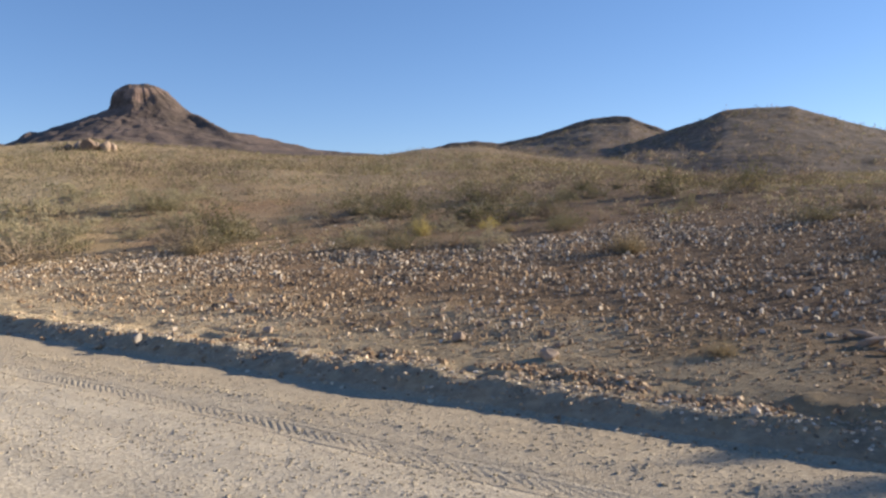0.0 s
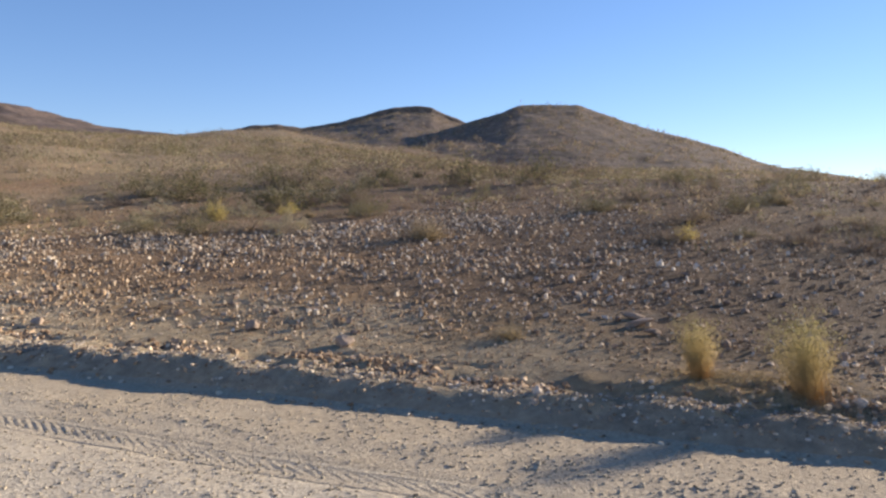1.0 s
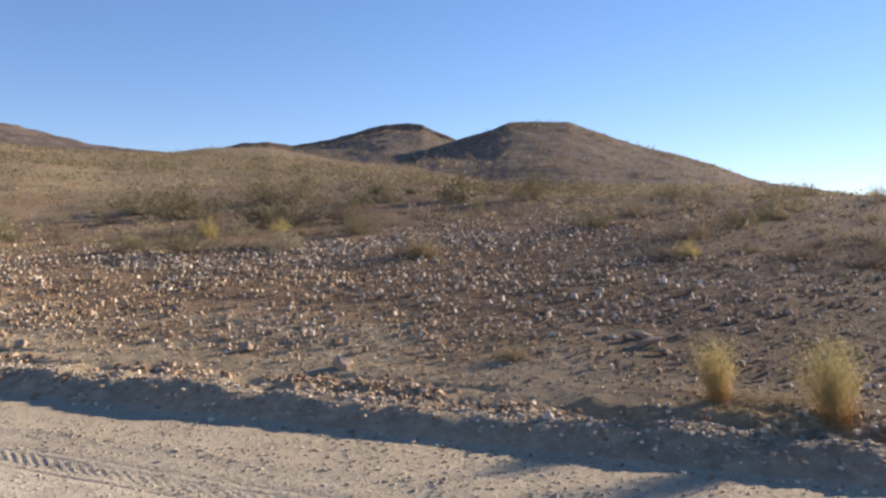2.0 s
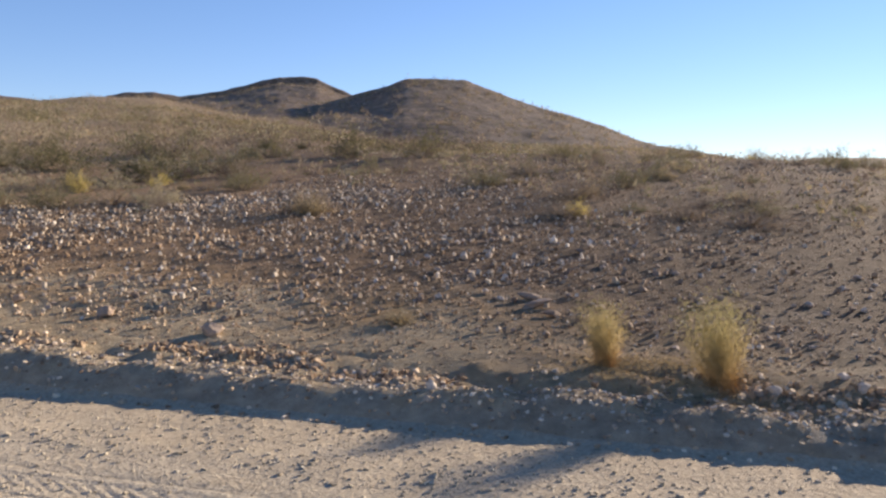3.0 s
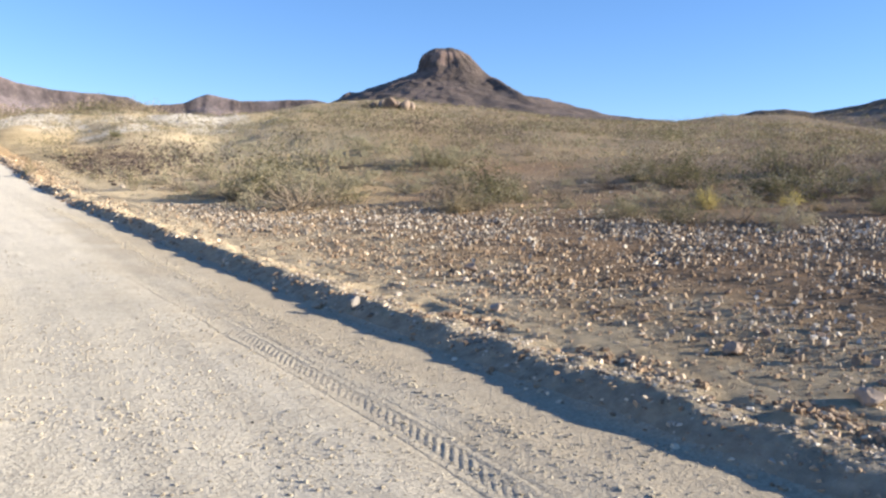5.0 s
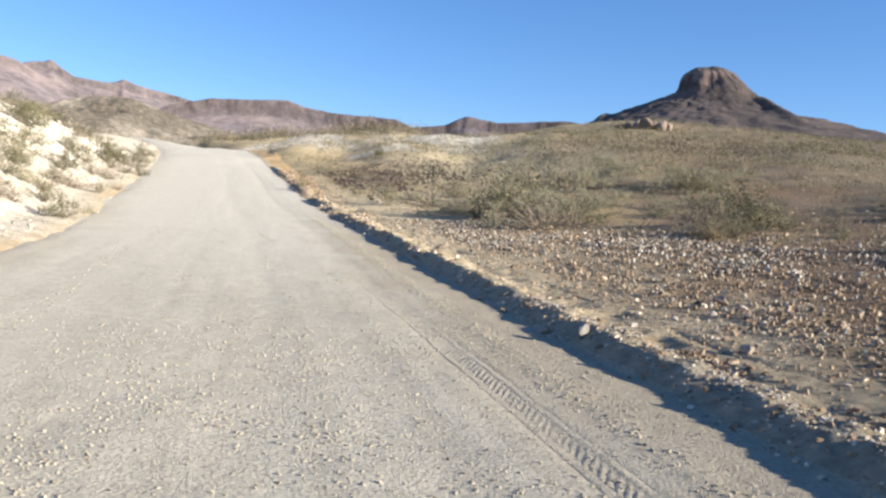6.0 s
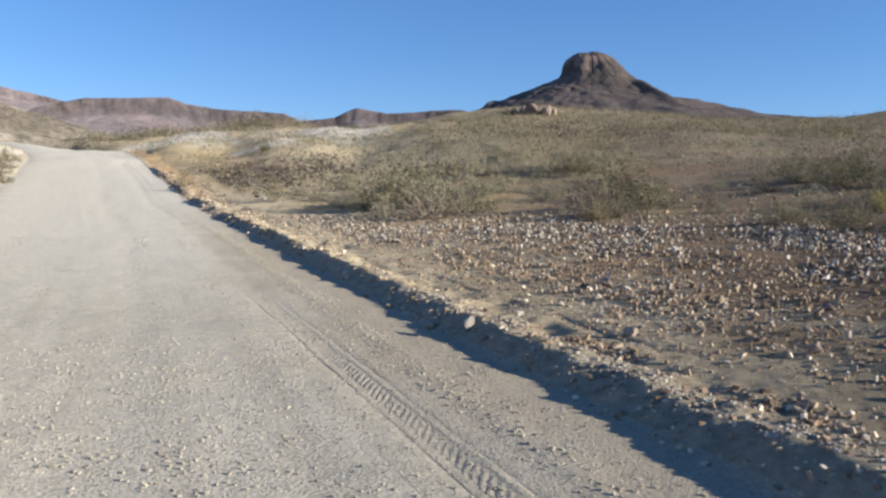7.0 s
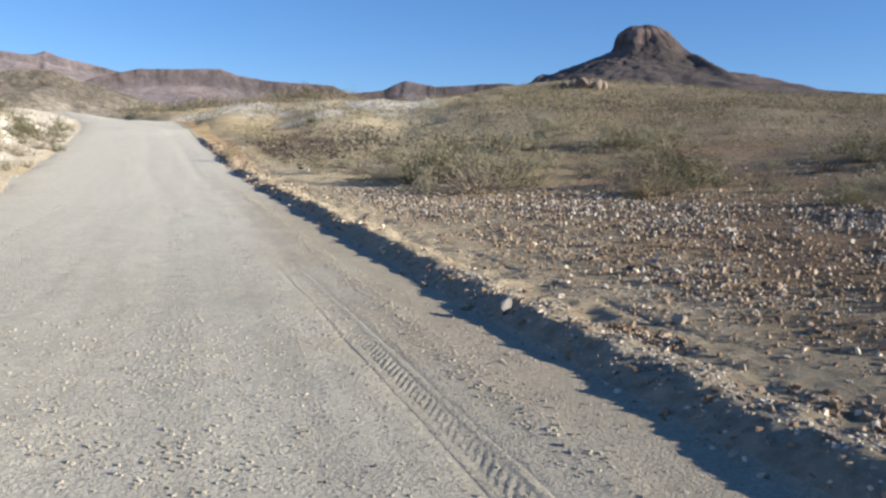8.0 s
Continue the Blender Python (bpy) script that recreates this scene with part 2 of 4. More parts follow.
def road_material():
    k = Nodes("graded_gravel")
    lane = k.n.new("ShaderNodeMapping")
    lane.vector_type = "TEXTURE"
    lane.inputs["Rotation"].default_value, lane.inputs["Scale"].default_value = (0, 0, radians(16.6)), (0.45, 9.0, 1)
    k.l.new(k.where, lane.inputs[0])
    streak, mid, fine = k.noise(1.0, 5, 0.6, lane.outputs[0]), k.noise(0.35, 4), k.noise(34, 5, 0.7)
    col = k.ramp(streak, (0.32, (0.362, 0.338, 0.275)), (0.5, (0.405, 0.381, 0.313)), (0.68, (0.440, 0.416, 0.345)))
    col = k.mix(0.25, col, k.ramp(mid, (0.35, (0.43, 0.425, 0.42)), (0.65, (0.57, 0.57, 0.57))), "OVERLAY")
    # far road lightened in colour to stand in for haze and grazing light
    col = k.mix(k.attribute("far_bright"), col, (0.49, 0.468, 0.400))
    col = k.mix(k.attribute("sand"), col, (0.345, 0.303, 0.225))
    col = k.mix(0.3, col, k.ramp(k.noise(6, 5, 0.75), (0.36, (0.36, 0.36, 0.36)), (0.62, (0.60, 0.60, 0.60))), "OVERLAY")
    col = k.mix(0.55, col, k.ramp(fine, (0.32, (0.24, 0.235, 0.23)), (0.5, (0.5, 0.5, 0.5)), (0.7, (0.72, 0.71, 0.70))), "OVERLAY")
    k.bump(k.noise(11, 5, 0.7), 0.018, 0.9)
    k.bump(k.noise(36, 4, 0.7), 0.016, 1.0)
    return k.done(col, 0.9, 0.3)


def stone_material(name, stops, single=False):
    k = Nodes(name)
    col = k.ramp(k.single() if single else k.island(), *stops)
    col = k.mix(0.55, col, k.ramp(k.noise(14, 5, 0.65), (0.3, (0.32, 0.31, 0.30)), (0.7, (0.68, 0.68, 0.68))), "OVERLAY")
    k.bump(k.noise(28, 5, 0.65), 0.012, 0.8)
    return k.done(col, 0.8, 0.4)


def plant_material(name, stops, through=0.2):
    k = Nodes(name)
    col = k.ramp(k.island(), *stops)
    col = k.mix(0.5, col, k.ramp(k.single(), (0.0, (0.38, 0.38, 0.38)), (1.0, (0.62, 0.61, 0.60))), "OVERLAY")
    col = k.mix(1.0, col, k.ramp(k.attribute("bush"), (0.0, (0.5, 0.5, 0.5)), (0.1, (0.30, 0.30, 0.31)), (0.55, (0.49, 0.49, 0.48)), (1.0, (0.62, 0.61, 0.57))), "OVERLAY")
    return k.leafy(col, through)


def hill_material(name, rock, scrub, light, scale=0.03):
    k = Nodes(name)
    col = k.ramp(k.noise(scale, 7, 0.65), (0.30, rock), (0.48, scrub), (0.70, light))
    spots = k.ramp(k.noise(scale * 14, 3, 0.6), (0.46, (0.30, 0.31, 0.29)), (0.56, (0.58, 0.57, 0.56)))
    col = k.mix(0.75, col, spots, "OVERLAY")
    k.bump(k.noise(scale * 9, 6, 0.7), 0.025 / scale, 0.6)
    return k.done(col)


def cliff_material(name, top, low, pale, scale=0.02, face=1.0):
    k = Nodes(name)
    up = k.n.new("ShaderNodeSeparateXYZ")
    k.l.new(k.where, up.inputs[0])
    stretch = k.n.new("ShaderNodeMapping")
    stretch.inputs["Scale"].default_value = (1, 1, 0.12)
    k.l.new(k.where, stretch.inputs[0])
    talus = k.ramp(k.noise(scale, 6, 0.65), (0.32, low), (0.52, top), (0.72, pale))
    talus = k.mix(0.45, talus, k.ramp(k.noise(scale * 3.3, 5, 0.7), (0.36, tuple(v * 0.45 for v in low)), (0.55, top), (0.75, pale)))
    # the darkest stop paints crevice shade as upright streaks on the cliff rock
    cliff = k.ramp(k.noise(scale * 9, 5, 0.7, stretch.outputs[0]), (0.40, tuple(v * 0.5 * face for v in top)), (0.52, tuple(v * 0.9 * face for v in pale)), (0.70, tuple(v * 1.15 * face for v in pale)))
    col = k.mix(k.attribute("cliff"), talus, cliff)
    spots = k.ramp(k.noise(scale * 9, 4, 0.65), (0.42, (0.36, 0.37, 0.35)), (0.6, (0.58, 0.57, 0.56)))
    col = k.mix(0.6, col, spots, "OVERLAY")
    k.bump(k.noise(scale * 8, 7, 0.7), 0.03 / scale, 0.7)
    return k.done(col)


SOIL, ROAD = ground_material(), road_material()
STONE_MIX = stone_material("field_stones", ((0.0, (0.178, 0.125, 0.084)), (0.55, (0.328, 0.246, 0.167)), (0.88, (0.475, 0.386, 0.280)), (1.0, (0.785, 0.682, 0.536))))
STONE_PALE = stone_material("pale_stones", ((0.0, (0.162, 0.128, 0.098)), (0.45, (0.315, 0.270, 0.213)), (0.8, (0.445, 0.402, 0.332)), (1.0, (0.620, 0.588, 0.520))))
STONE_GREY = stone_material("grey_stone", ((0.0, (0.18, 0.137, 0.108)), (0.5, (0.27, 0.215, 0.172)), (1.0, (0.38, 0.32, 0.265))), True)
STONE_WHITE = stone_material("white_stone", ((0.0, (0.36, 0.315, 0.265)), (1.0, (0.50, 0.45, 0.39))), True)
STONE_TUFF = stone_material("tuff_stones", ((0.0, (0.24, 0.22, 0.182)), (0.5, (0.41, 0.386, 0.335)), (1.0, (0.56, 0.535, 0.48))))
ROCK_PALE = stone_material("pale_rock", ((0.0, (0.23, 0.218, 0.20)), (1.0, (0.27, 0.258, 0.24))), True)
PEBBLE = stone_material("road_pebbles", ((0.0, (0.251, 0.222, 0.170)), (0.3, (0.345, 0.317, 0.248)), (1.0, (0.415, 0.385, 0.308))))
TWIG = plant_material("dry_twigs", ((0.0, (0.21, 0.176, 0.138)), (1.0, (0.36, 0.31, 0.245))), 0.05)
LEAF_OLIVE = plant_material("olive_leaves", ((0.0, (0.145, 0.142, 0.085)), (1.0, (0.265, 0.252, 0.158))))
LEAF_GREEN = plant_material("green_leaves", ((0.0, (0.120, 0.118, 0.070)), (1.0, (0.205, 0.196, 0.118))))
LEAF_SAGE = plant_material("sage_leaves", ((0.0, (0.29, 0.272, 0.188)), (1.0, (0.46, 0.43, 0.305))))
LEAF_STRAW = plant_material("straw_stalks", ((0.0, (0.28, 0.235, 0.150)), (1.0, (0.42, 0.36, 0.24))))
LEAF_YELLOW = plant_material("yellow_green_stalks", ((0.0, (0.33, 0.295, 0.105)), (0.6, (0.44, 0.39, 0.155)), (1.0, (0.52, 0.46, 0.20))), 0.5)


def feather_material():
    k = Nodes("feathery_stalks")
    stem = k.ramp(k.attribute("height"), (0.04, (0.45, 0.31, 0.16)), (0.22, (0.41, 0.335, 0.18)), (0.55, (0.315, 0.295, 0.150)))
    col = k.mix(0.5, stem, k.ramp(k.island(), (0.0, (0.36, 0.36, 0.36)), (1.0, (0.66, 0.66, 0.66))), "OVERLAY")
    return k.leafy(col, 0.45)


LEAF_FEATHER = feather_material()
LEAF_DARK = plant_material("dead_brush", ((0.0, (0.105, 0.085, 0.078)), (1.0, (0.19, 0.158, 0.142))))
LEAF_BROWN = plant_material("dry_brush", ((0.0, (0.228, 0.188, 0.142)), (1.0, (0.396, 0.336, 0.258))))
HILL = hill_material("hill_slope", (0.132, 0.099, 0.083), (0.170, 0.131, 0.104), (0.212, 0.168, 0.130), 0.035)
FOOTHILL = hill_material("foothill_slope", (0.094, 0.083, 0.070), (0.126, 0.112, 0.094), (0.30, 0.275, 0.235), 0.02)
BUTTE = cliff_material("butte_rock", (0.146, 0.118, 0.108), (0.108, 0.091, 0.085), (0.212, 0.158, 0.136), 0.014, 1.35)
# distance haze is put into these lilac rock colours
MESA = cliff_material("hazed_mesa_rock", (0.168, 0.144, 0.154), (0.126, 0.114, 0.126), (0.290, 0.236, 0.228), 0.012, 0.48)


# ---- ways to make meshes ----
def mesh_of(name, verts, faces, mat, smooth=False):
    """A mesh from arrays; faces all have the same number of corners."""
    verts, faces = np.asarray(verts, np.float32), np.asarray(faces, np.int32)
    me = bpy.data.meshes.new(name)
    n, c = faces.shape
    me.vertices.add(len(verts)), me.loops.add(n * c), me.polygons.add(n)
    me.vertices.foreach_set("co", verts.ravel())
    me.loops.foreach_set("vertex_index", faces.ravel())
    me.polygons.foreach_set("loop_start", np.arange(0, n * c, c, dtype=np.int32))
    me.polygons.foreach_set("use_smooth", np.full(n, smooth))
    me.update(calc_edges=True)
    me.validate()
    if mat:
        me.materials.append(mat)
    return me


def part(name, me, parent, label=""):
    ob = new(name, me)
    ob.parent = parent
    return tagged(ob, label) if label else ob


def sheet(name, x, y, z, mat, smooth=True, wrap=False, **fields):
    """A mesh over a grid of points, with one attribute for each field."""
    r, c = x.shape
    i = np.arange(r * c).reshape(r, c)
    if wrap:
        i = np.concatenate([i, i[:, :1]], 1)
    faces = np.stack([i[:-1, :-1], i[1:, :-1], i[1:, 1:], i[:-1, 1:]], -1).reshape(-1, 4)
    me = mesh_of(name, np.stack([x, y, z], -1).reshape(-1, 3), faces, mat, smooth)
    for key, value in fields.items():
        a = me.attributes.new(key, "FLOAT", "POINT")
        a.data.foreach_set("value", np.asarray(value, np.float32).ravel())
    return me


def bearing(x, y):
    return np.degrees(np.arctan2(-(x - EYE[0]), y - EYE[1]))


def at_bearing(az, d):
    a = np.radians(az)
    return EYE[0] - np.sin(a) * d, EYE[1] + np.cos(a) * d


# ---- soil, by where it lies ----
STONY_AZ = np.array([-180, -110, -95, -82, -73, -66, -59, -51, -46, -38, -31, -26, -16, -2, 6, 180])
STONY_D = np.array([2, 8, 12, 14, 15, 17.5, 21, 22, 18.5, 17.2, 17.5, 19.3, 21, 25, 27, 27])


def stony(x, y):
    """1 on the stony field beside the road, 0 off it."""
    d = np.hypot(x - EYE[0], y - EYE[1])
    edge = np.interp(bearing(x, y), STONY_AZ, STONY_D) + 2.2 * rough(x, y, 3.5, 4, 61)
    return ease(2.6, -2.2, d - edge) * ease(1.2, 2.6, across(x, y))


def tuff_at(x, y):
    w = -(across(x, y) + road_w(y))
    n = rough(x, y, 7, 4, 70)
    d = np.hypot(x - EYE[0], y - EYE[1])
    left = ease(-0.6, 1.2, w + 0.6 * n) * ease(135, 105, d) * ease(0.75, 0.35, n * 0.5 + ease(25, 70, d) * 0.15)
    knoll = np.exp(-((((x + 11) / 15) ** 2) + ((y - 92) / 21) ** 2)) * 1.6
    return np.clip(left + 0.95 * ease(0.6, 1.15, knoll + 0.9 * n + 0.6 * rough(x, y, 2.2, 3, 72)) * ease(0.1, 0.5, knoll) * (across(x, y) > 2), 0, 1)


def sand_at(x, y):
    u, d = across(x, y), np.hypot(x - EYE[0], y - EYE[1])
    strip = 0.95 * (0.2 + 0.8 * ease(0.5, 5.5, y)) * ease(3.6, 1.3, u - 0.08 * np.clip(y - 9, 0, 30) + 1.3 * rough(x, y, 1.1, 4, 91)) * (u > -1) * ease(52, 30, d)
    meadow = 0.55 * ease(0.3, 0.75, np.exp(-(((x + 1) / 8) ** 2 + ((y - 60) / 16) ** 2)) + 0.35 * rough(x, y, 5, 4, 93)) * (u > 3)
    shoulder = 0.35 * ease(-1.0, 0.2, -(u + road_w(y))) * ease(2.6, 1.2, -(u + road_w(y)))
    return np.clip(strip + meadow + shoulder, 0, 1)


# ---- ground: one sheet to the horizon ----
az = np.concatenate([np.concatenate([np.arange(-100, 12, 0.38), np.arange(12, 46, 0.8)]), np.arange(46, 259.9, 3.0)])
rad = np.concatenate([np.linspace(0.4, 3, 8), np.geomspace(3.1, 24, 220), np.geomspace(24.4, 4700, 145)])
A, D = np.meshgrid(az, rad)
gx, gy = at_bearing(A, D)
gu = across(gx, gy)
gz = surface(gx, gy) - 0.16 * ease(1.35, 1.0, gu) * ease(-0.1, 0.35, gu + road_w(gy)) * ease(125, 100, gy) * ease(-36, -28, gy)
gd = np.hypot(gx - EYE[0], gy - EYE[1])
red = 0.6 * ease(0.55, 1.1, np.exp(-(((gx - 14) / 7) ** 2 + ((gy - 37) / 7) ** 2)) + np.exp(-(((gx - 9) / 5) ** 2 + ((gy - 27) / 4) ** 2)) * 0.8 + 0.4 * rough(gx, gy, 5, 3, 90))
sand = sand_at(gx, gy)
# soil darkens towards the sun's bearing: browner earth plus painted backlit shade
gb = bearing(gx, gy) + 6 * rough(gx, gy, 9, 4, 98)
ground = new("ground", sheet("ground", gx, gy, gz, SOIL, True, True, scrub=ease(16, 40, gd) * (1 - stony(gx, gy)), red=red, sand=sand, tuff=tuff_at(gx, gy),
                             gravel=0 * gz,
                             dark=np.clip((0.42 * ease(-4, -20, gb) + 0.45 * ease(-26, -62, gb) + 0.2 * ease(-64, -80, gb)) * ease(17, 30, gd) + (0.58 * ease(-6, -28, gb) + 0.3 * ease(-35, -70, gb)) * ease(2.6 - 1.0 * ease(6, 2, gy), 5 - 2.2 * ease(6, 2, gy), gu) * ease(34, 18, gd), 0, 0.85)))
tagged(ground, "brown stony desert soil rising to scrubby slopes", "ground", kind="structure")

# ---- road ----
def along(v_rows, u_cols):
    """Points of a strip that follows the road's edge."""
    V, U = np.meshgrid(v_rows, u_cols, indexing="ij")
    k = np.sqrt(1 + np.minimum(road_slant(V) ** 2, 0.6))
    return road_edge(V) + U * k, V


def tyre_u(v):
    """How far in from the road's edge the tyre track runs."""
    return -1.43 - 0.035 * np.clip(6.6 - v, 0, 2) - 0.018 * np.clip(v - 7, 0, 3) - 0.004 * np.maximum(v - 9, 0) ** 2


rv = np.concatenate([np.arange(-32, -3, 0.5), np.arange(-3, 16, 0.075), np.geomspace(16.05, 122, 170)])
ru = np.concatenate([np.arange(-8.6, -5.2, 0.14), np.arange(-5.2, 0.1, 0.075), [0.12, 0.2]])
rx, ry = along(rv, ru)
RU = np.broadcast_to(ru, rx.shape)
rz = surface(rx, ry) - 0.05 * ease(0.05, 0.2, RU) - 0.07 * ease(-7.7, -8.4, RU - ROAD_W + road_w(ry) + 0.45 * rough(rx, ry, 1.6, 4, 96))
road_sand = np.maximum(ease(-2.4, -0.3, RU + 0.4 * rough(rx, ry, 0.9, 3, 95)) * 0.9 * ease(40, 20, ry), 0.3 * ease(-6.7, -7.9, RU - ROAD_W + road_w(ry) + 0.5 * rough(rx, ry, 1.1, 4, 94)))
rz = rz - 0.022 * ease(0.16, 0.09, np.abs(RU - tyre_u(ry))) * ease(18, 10, ry) * ease(-3, -1, ry)
# brightness of the distant road painted in, growing along it with noise
road = new("road", sheet("road", rx, ry, rz + 0.004, ROAD, True, sand=road_sand, far_bright=0.8 * ease(7, 27, ry + 3 * rough(rx, ry, 4, 4, 58))))
tagged(road, "pale graded gravel road with faint ruts", "road", kind="structure")

bv = np.concatenate([np.arange(-32, -2, 0.3), np.arange(-2, 20, 0.045), np.geomspace(20, 78, 420)])
bu = np.arange(-0.12, 1.9, 0.055)
bx, by = along(bv, bu)
BU = np.broadcast_to(bu, bx.shape)
bz = surface(bx, by) + 0.012 - 0.06 * ease(0.06, -0.12, BU) - 0.07 * ease(1.2, 1.8, BU + 0.35 * rough(bx, by, 0.9, 4, 97))
bank = new("berm", sheet("berm", bx, by, bz, SOIL, True, scrub=0 * bz, red=0 * bz, sand=sand_at(bx, by), tuff=0 * bz, dark=0.6 * ease(0.9, 1.4, BU) * ease(5, 2, by), gravel=0.85 * ease(0.55, 0.15, BU + 0.2 * rough(bx, by, 0.3, 3, 56))))
tagged(bank, "low bladed earth berm with stones along the road", "berm", kind="structure")

# tyre track: slanting lug bars standing in a shallow rut
tv = np.arange(-1.0, 20, 0.022)
tu = np.linspace(-0.17, 0.17, 35)
TV, TU = np.meshgrid(tv, tu, indexing="ij")
tx = road_edge(TV) + (tyre_u(TV) + TU) * np.sqrt(1 + road_slant(TV) ** 2)
worn = (0.65 + 0.35 * grain(TV, 0 * TV, 0.7, 33)) * ease(18, 10.0, TV)
lug = np.sin((TV - 2.0 * TU + 0.012 * grain(TV, TU, 0.2, 34)) / 0.108 * 2 * np.pi) + 0.35 * rough(TV, TU, 0.09, 3, 35)
bars = ease(0.075, 0.055, np.abs(TU)) * ease(-0.35, 0.55, lug) * worn
rim = np.exp(-(((TU - 0.105) / 0.018) ** 2)) * (0.5 + 0.5 * grain(TV, TU, 0.3, 36)) * ease(14, 9, TV)
tz = surface(tx, TV) + 0.005 - 0.004 * ease(0.12, 0.05, np.abs(TU)) * ease(18, 10, TV) + 0.0068 * bars + 0.003 * rim - 0.008 * ease(0.14, 0.17, np.abs(TU)) - 0.012 * ease(14, 19, TV)
track = new("tyre_track", sheet("tyre_track", tx, TV, tz, ROAD, True, sand=0.4 + 0 * tz, far_bright=0 * tz))
tagged(track, "tyre tread print pressed into the gravel road", "tyre track", kind="structure")


# ---- hills, mesas and the butte ----
SLOPES = []


def ridge(name, knots, d, front, back, mat, label, category, cliff=0.0, rough_m=3.0, seed=1, steps=300, power=1.5, foot=None, crag=0.0022):
    """A hill or mesa whose crest stands d metres off with the given heights (bearing, degrees up)."""
    kn = np.array(sorted(knots))
    a = np.linspace(kn[0, 0], kn[-1, 0], steps)
    el = np.interp(a, kn[:, 0], kn[:, 1])
    blur = max(3, int(steps * 0.012)) | 1
    el = np.convolve(np.pad(el, blur // 2, mode="edge"), np.ones(blur) / blur, "valid")
    s = np.concatenate([np.linspace(-1, -0.2, 40), np.linspace(-0.19, 0.0, 26), np.linspace(0.1, 1, 6)])
    S, AZ = np.meshgrid(s, a, indexing="ij")
    dist = d + np.where(S < 0, S * front, S * back)
    wob = rough(AZ * d * 0.0175, S * 0, front * 0.5, 3, seed) * front * (0.10 if d < 600 else 0.014)
    x, y = at_bearing(AZ, dist + wob * (1 - np.abs(S)))
    top = 1.6 + d * np.tan(np.radians(el))[None, :] + 0 * S
    low = (lie(x, y) if foot is None else foot + 0 * x) - 3
    t = np.abs(S)
    body = (1 - t) ** power
    wall, bare = np.zeros_like(S), 1.0
    if cliff:
        edge = 0.032 + 0.008 * grain(AZ * d * 0.0175, 0 * AZ, front * 0.09, seed + 3) + 0.005 * grain(AZ * d * 0.0175, 0 * AZ, front * 0.03, seed + 4)
        bare = np.clip(0.5 + 0.8 * grain(AZ * d * 0.0175, 0 * AZ, front * 0.16, seed + 5) + 0.6 * grain(AZ * d * 0.0175, 0 * AZ, front * 0.05, seed + 6), 0.0, 1.0)
        wall = ease(1, 0.55, t / edge) * (S <= 0)
        body = np.where(S <= 0, (1 - cliff) * np.clip(1 - t, 0, 1) ** power * 1.0 + cliff * ease(1.0, 0.55, t / edge), body)
    z = low + (top - low) * body + crag * d * rough(x, y, 0.03 * d, 5, seed + 13) * ease(1, 0.5, t)
    gully = np.abs(rough(AZ * d * 0.0175 + 0.25 * S * front, S * front * 0.62, front * 0.30, 5, seed + 7))
    z = z - rough_m * gully * ease(0, 0.15, t) * ease(1, 0.6, t) + 0.35 * rough_m * rough(x, y, front * 0.12, 6, seed + 9) * ease(0, 0.06, t)
    me = sheet(name, x, y, z, mat, True, cliff=wall * bare)
    on = (t < 0.75) & (S < -0.05)
    SLOPES.append((x[on], y[on], z[on], d))
    return tagged(new(name, me), label, category, kind="structure")


ridge("hill", [(-30, 3.0), (-33, 5.4), (-36.3, 6.2), (-37.8, 6.25), (-39.3, 6.05), (-42.5, 6.65), (-44.5, 7.3), (-46.1, 7.68), (-48.75, 7.72), (-49.5, 7.35), (-51.5, 6.45), (-56, 5.0), (-62, 2.0)],
      300, 165, 120, HILL, "brown scrubby hill with a flat rocky top", "hill", 0.05, 0.9, 11, 300, 1.0, None, 0.0015)
ridge("hill", [(-40, 2.0), (-44, 4.2), (-47, 5.2), (-51.4, 6.45), (-53.8, 6.95), (-55.1, 7.4), (-57, 7.4), (-59.4, 7.26), (-62.5, 6.25), (-66.3, 5.25), (-69.35, 4.3), (-71.75, 3.25), (-75.2, 2.6), (-79, 1.9), (-86, 1.0)],
      215, 108, 120, HILL, "rounded brown scrubby hill with a dark shoulder", "hill", 0.0, 0.8, 23, 300, 1.05, None, 0.0010)
ridge("hill", [(50, 5.4), (40, 5.3), (34, 4.6), (32, 4.25), (29.8, 4.2), (28.4, 4.7), (26.8, 5.05), (25, 5.2), (23.2, 4.65), (20.5, 3.9), (16, 2.9), (12, 2.0)],
      480, 260, 160, FOOTHILL, "olive brown foothill with white tuff patches", "hill", 0.0, 7, 61)
ridge("mountain", [(62, 5.5), (48, 7.6), (40, 7.9), (36, 8.2), (34.9, 8.1), (34.4, 7.85), (34.0, 7.3), (33.4, 7.08), (32.1, 6.9), (31.5, 6.78), (30.8, 6.4), (29, 5.6), (27.4, 5.0), (25, 4.2), (21, 3.0)],
      1150, 600, 400, MESA, "reddish brown desert mountain with pale scree", "mountain", 0.06, 7, 71, 280, 1.2, None, 0.0012)
ridge("mountain", [(40, 5.5), (33, 6.3), (31.4, 6.7), (30.9, 6.85), (30.2, 6.95), (29.75, 7.15), (29.2, 6.7), (28.4, 6.2), (26.1, 6.12), (25.8, 6.2), (25.45, 6.42), (24.7, 6.15), (23.1, 5.9), (21.2, 5.55), (18, 4.9), (14, 3.2)],
      2100, 800, 500, MESA, "distant bluish brown desert mountains", "mountain", 0.06, 8, 31, 280, 1.2, None, 0.0012)
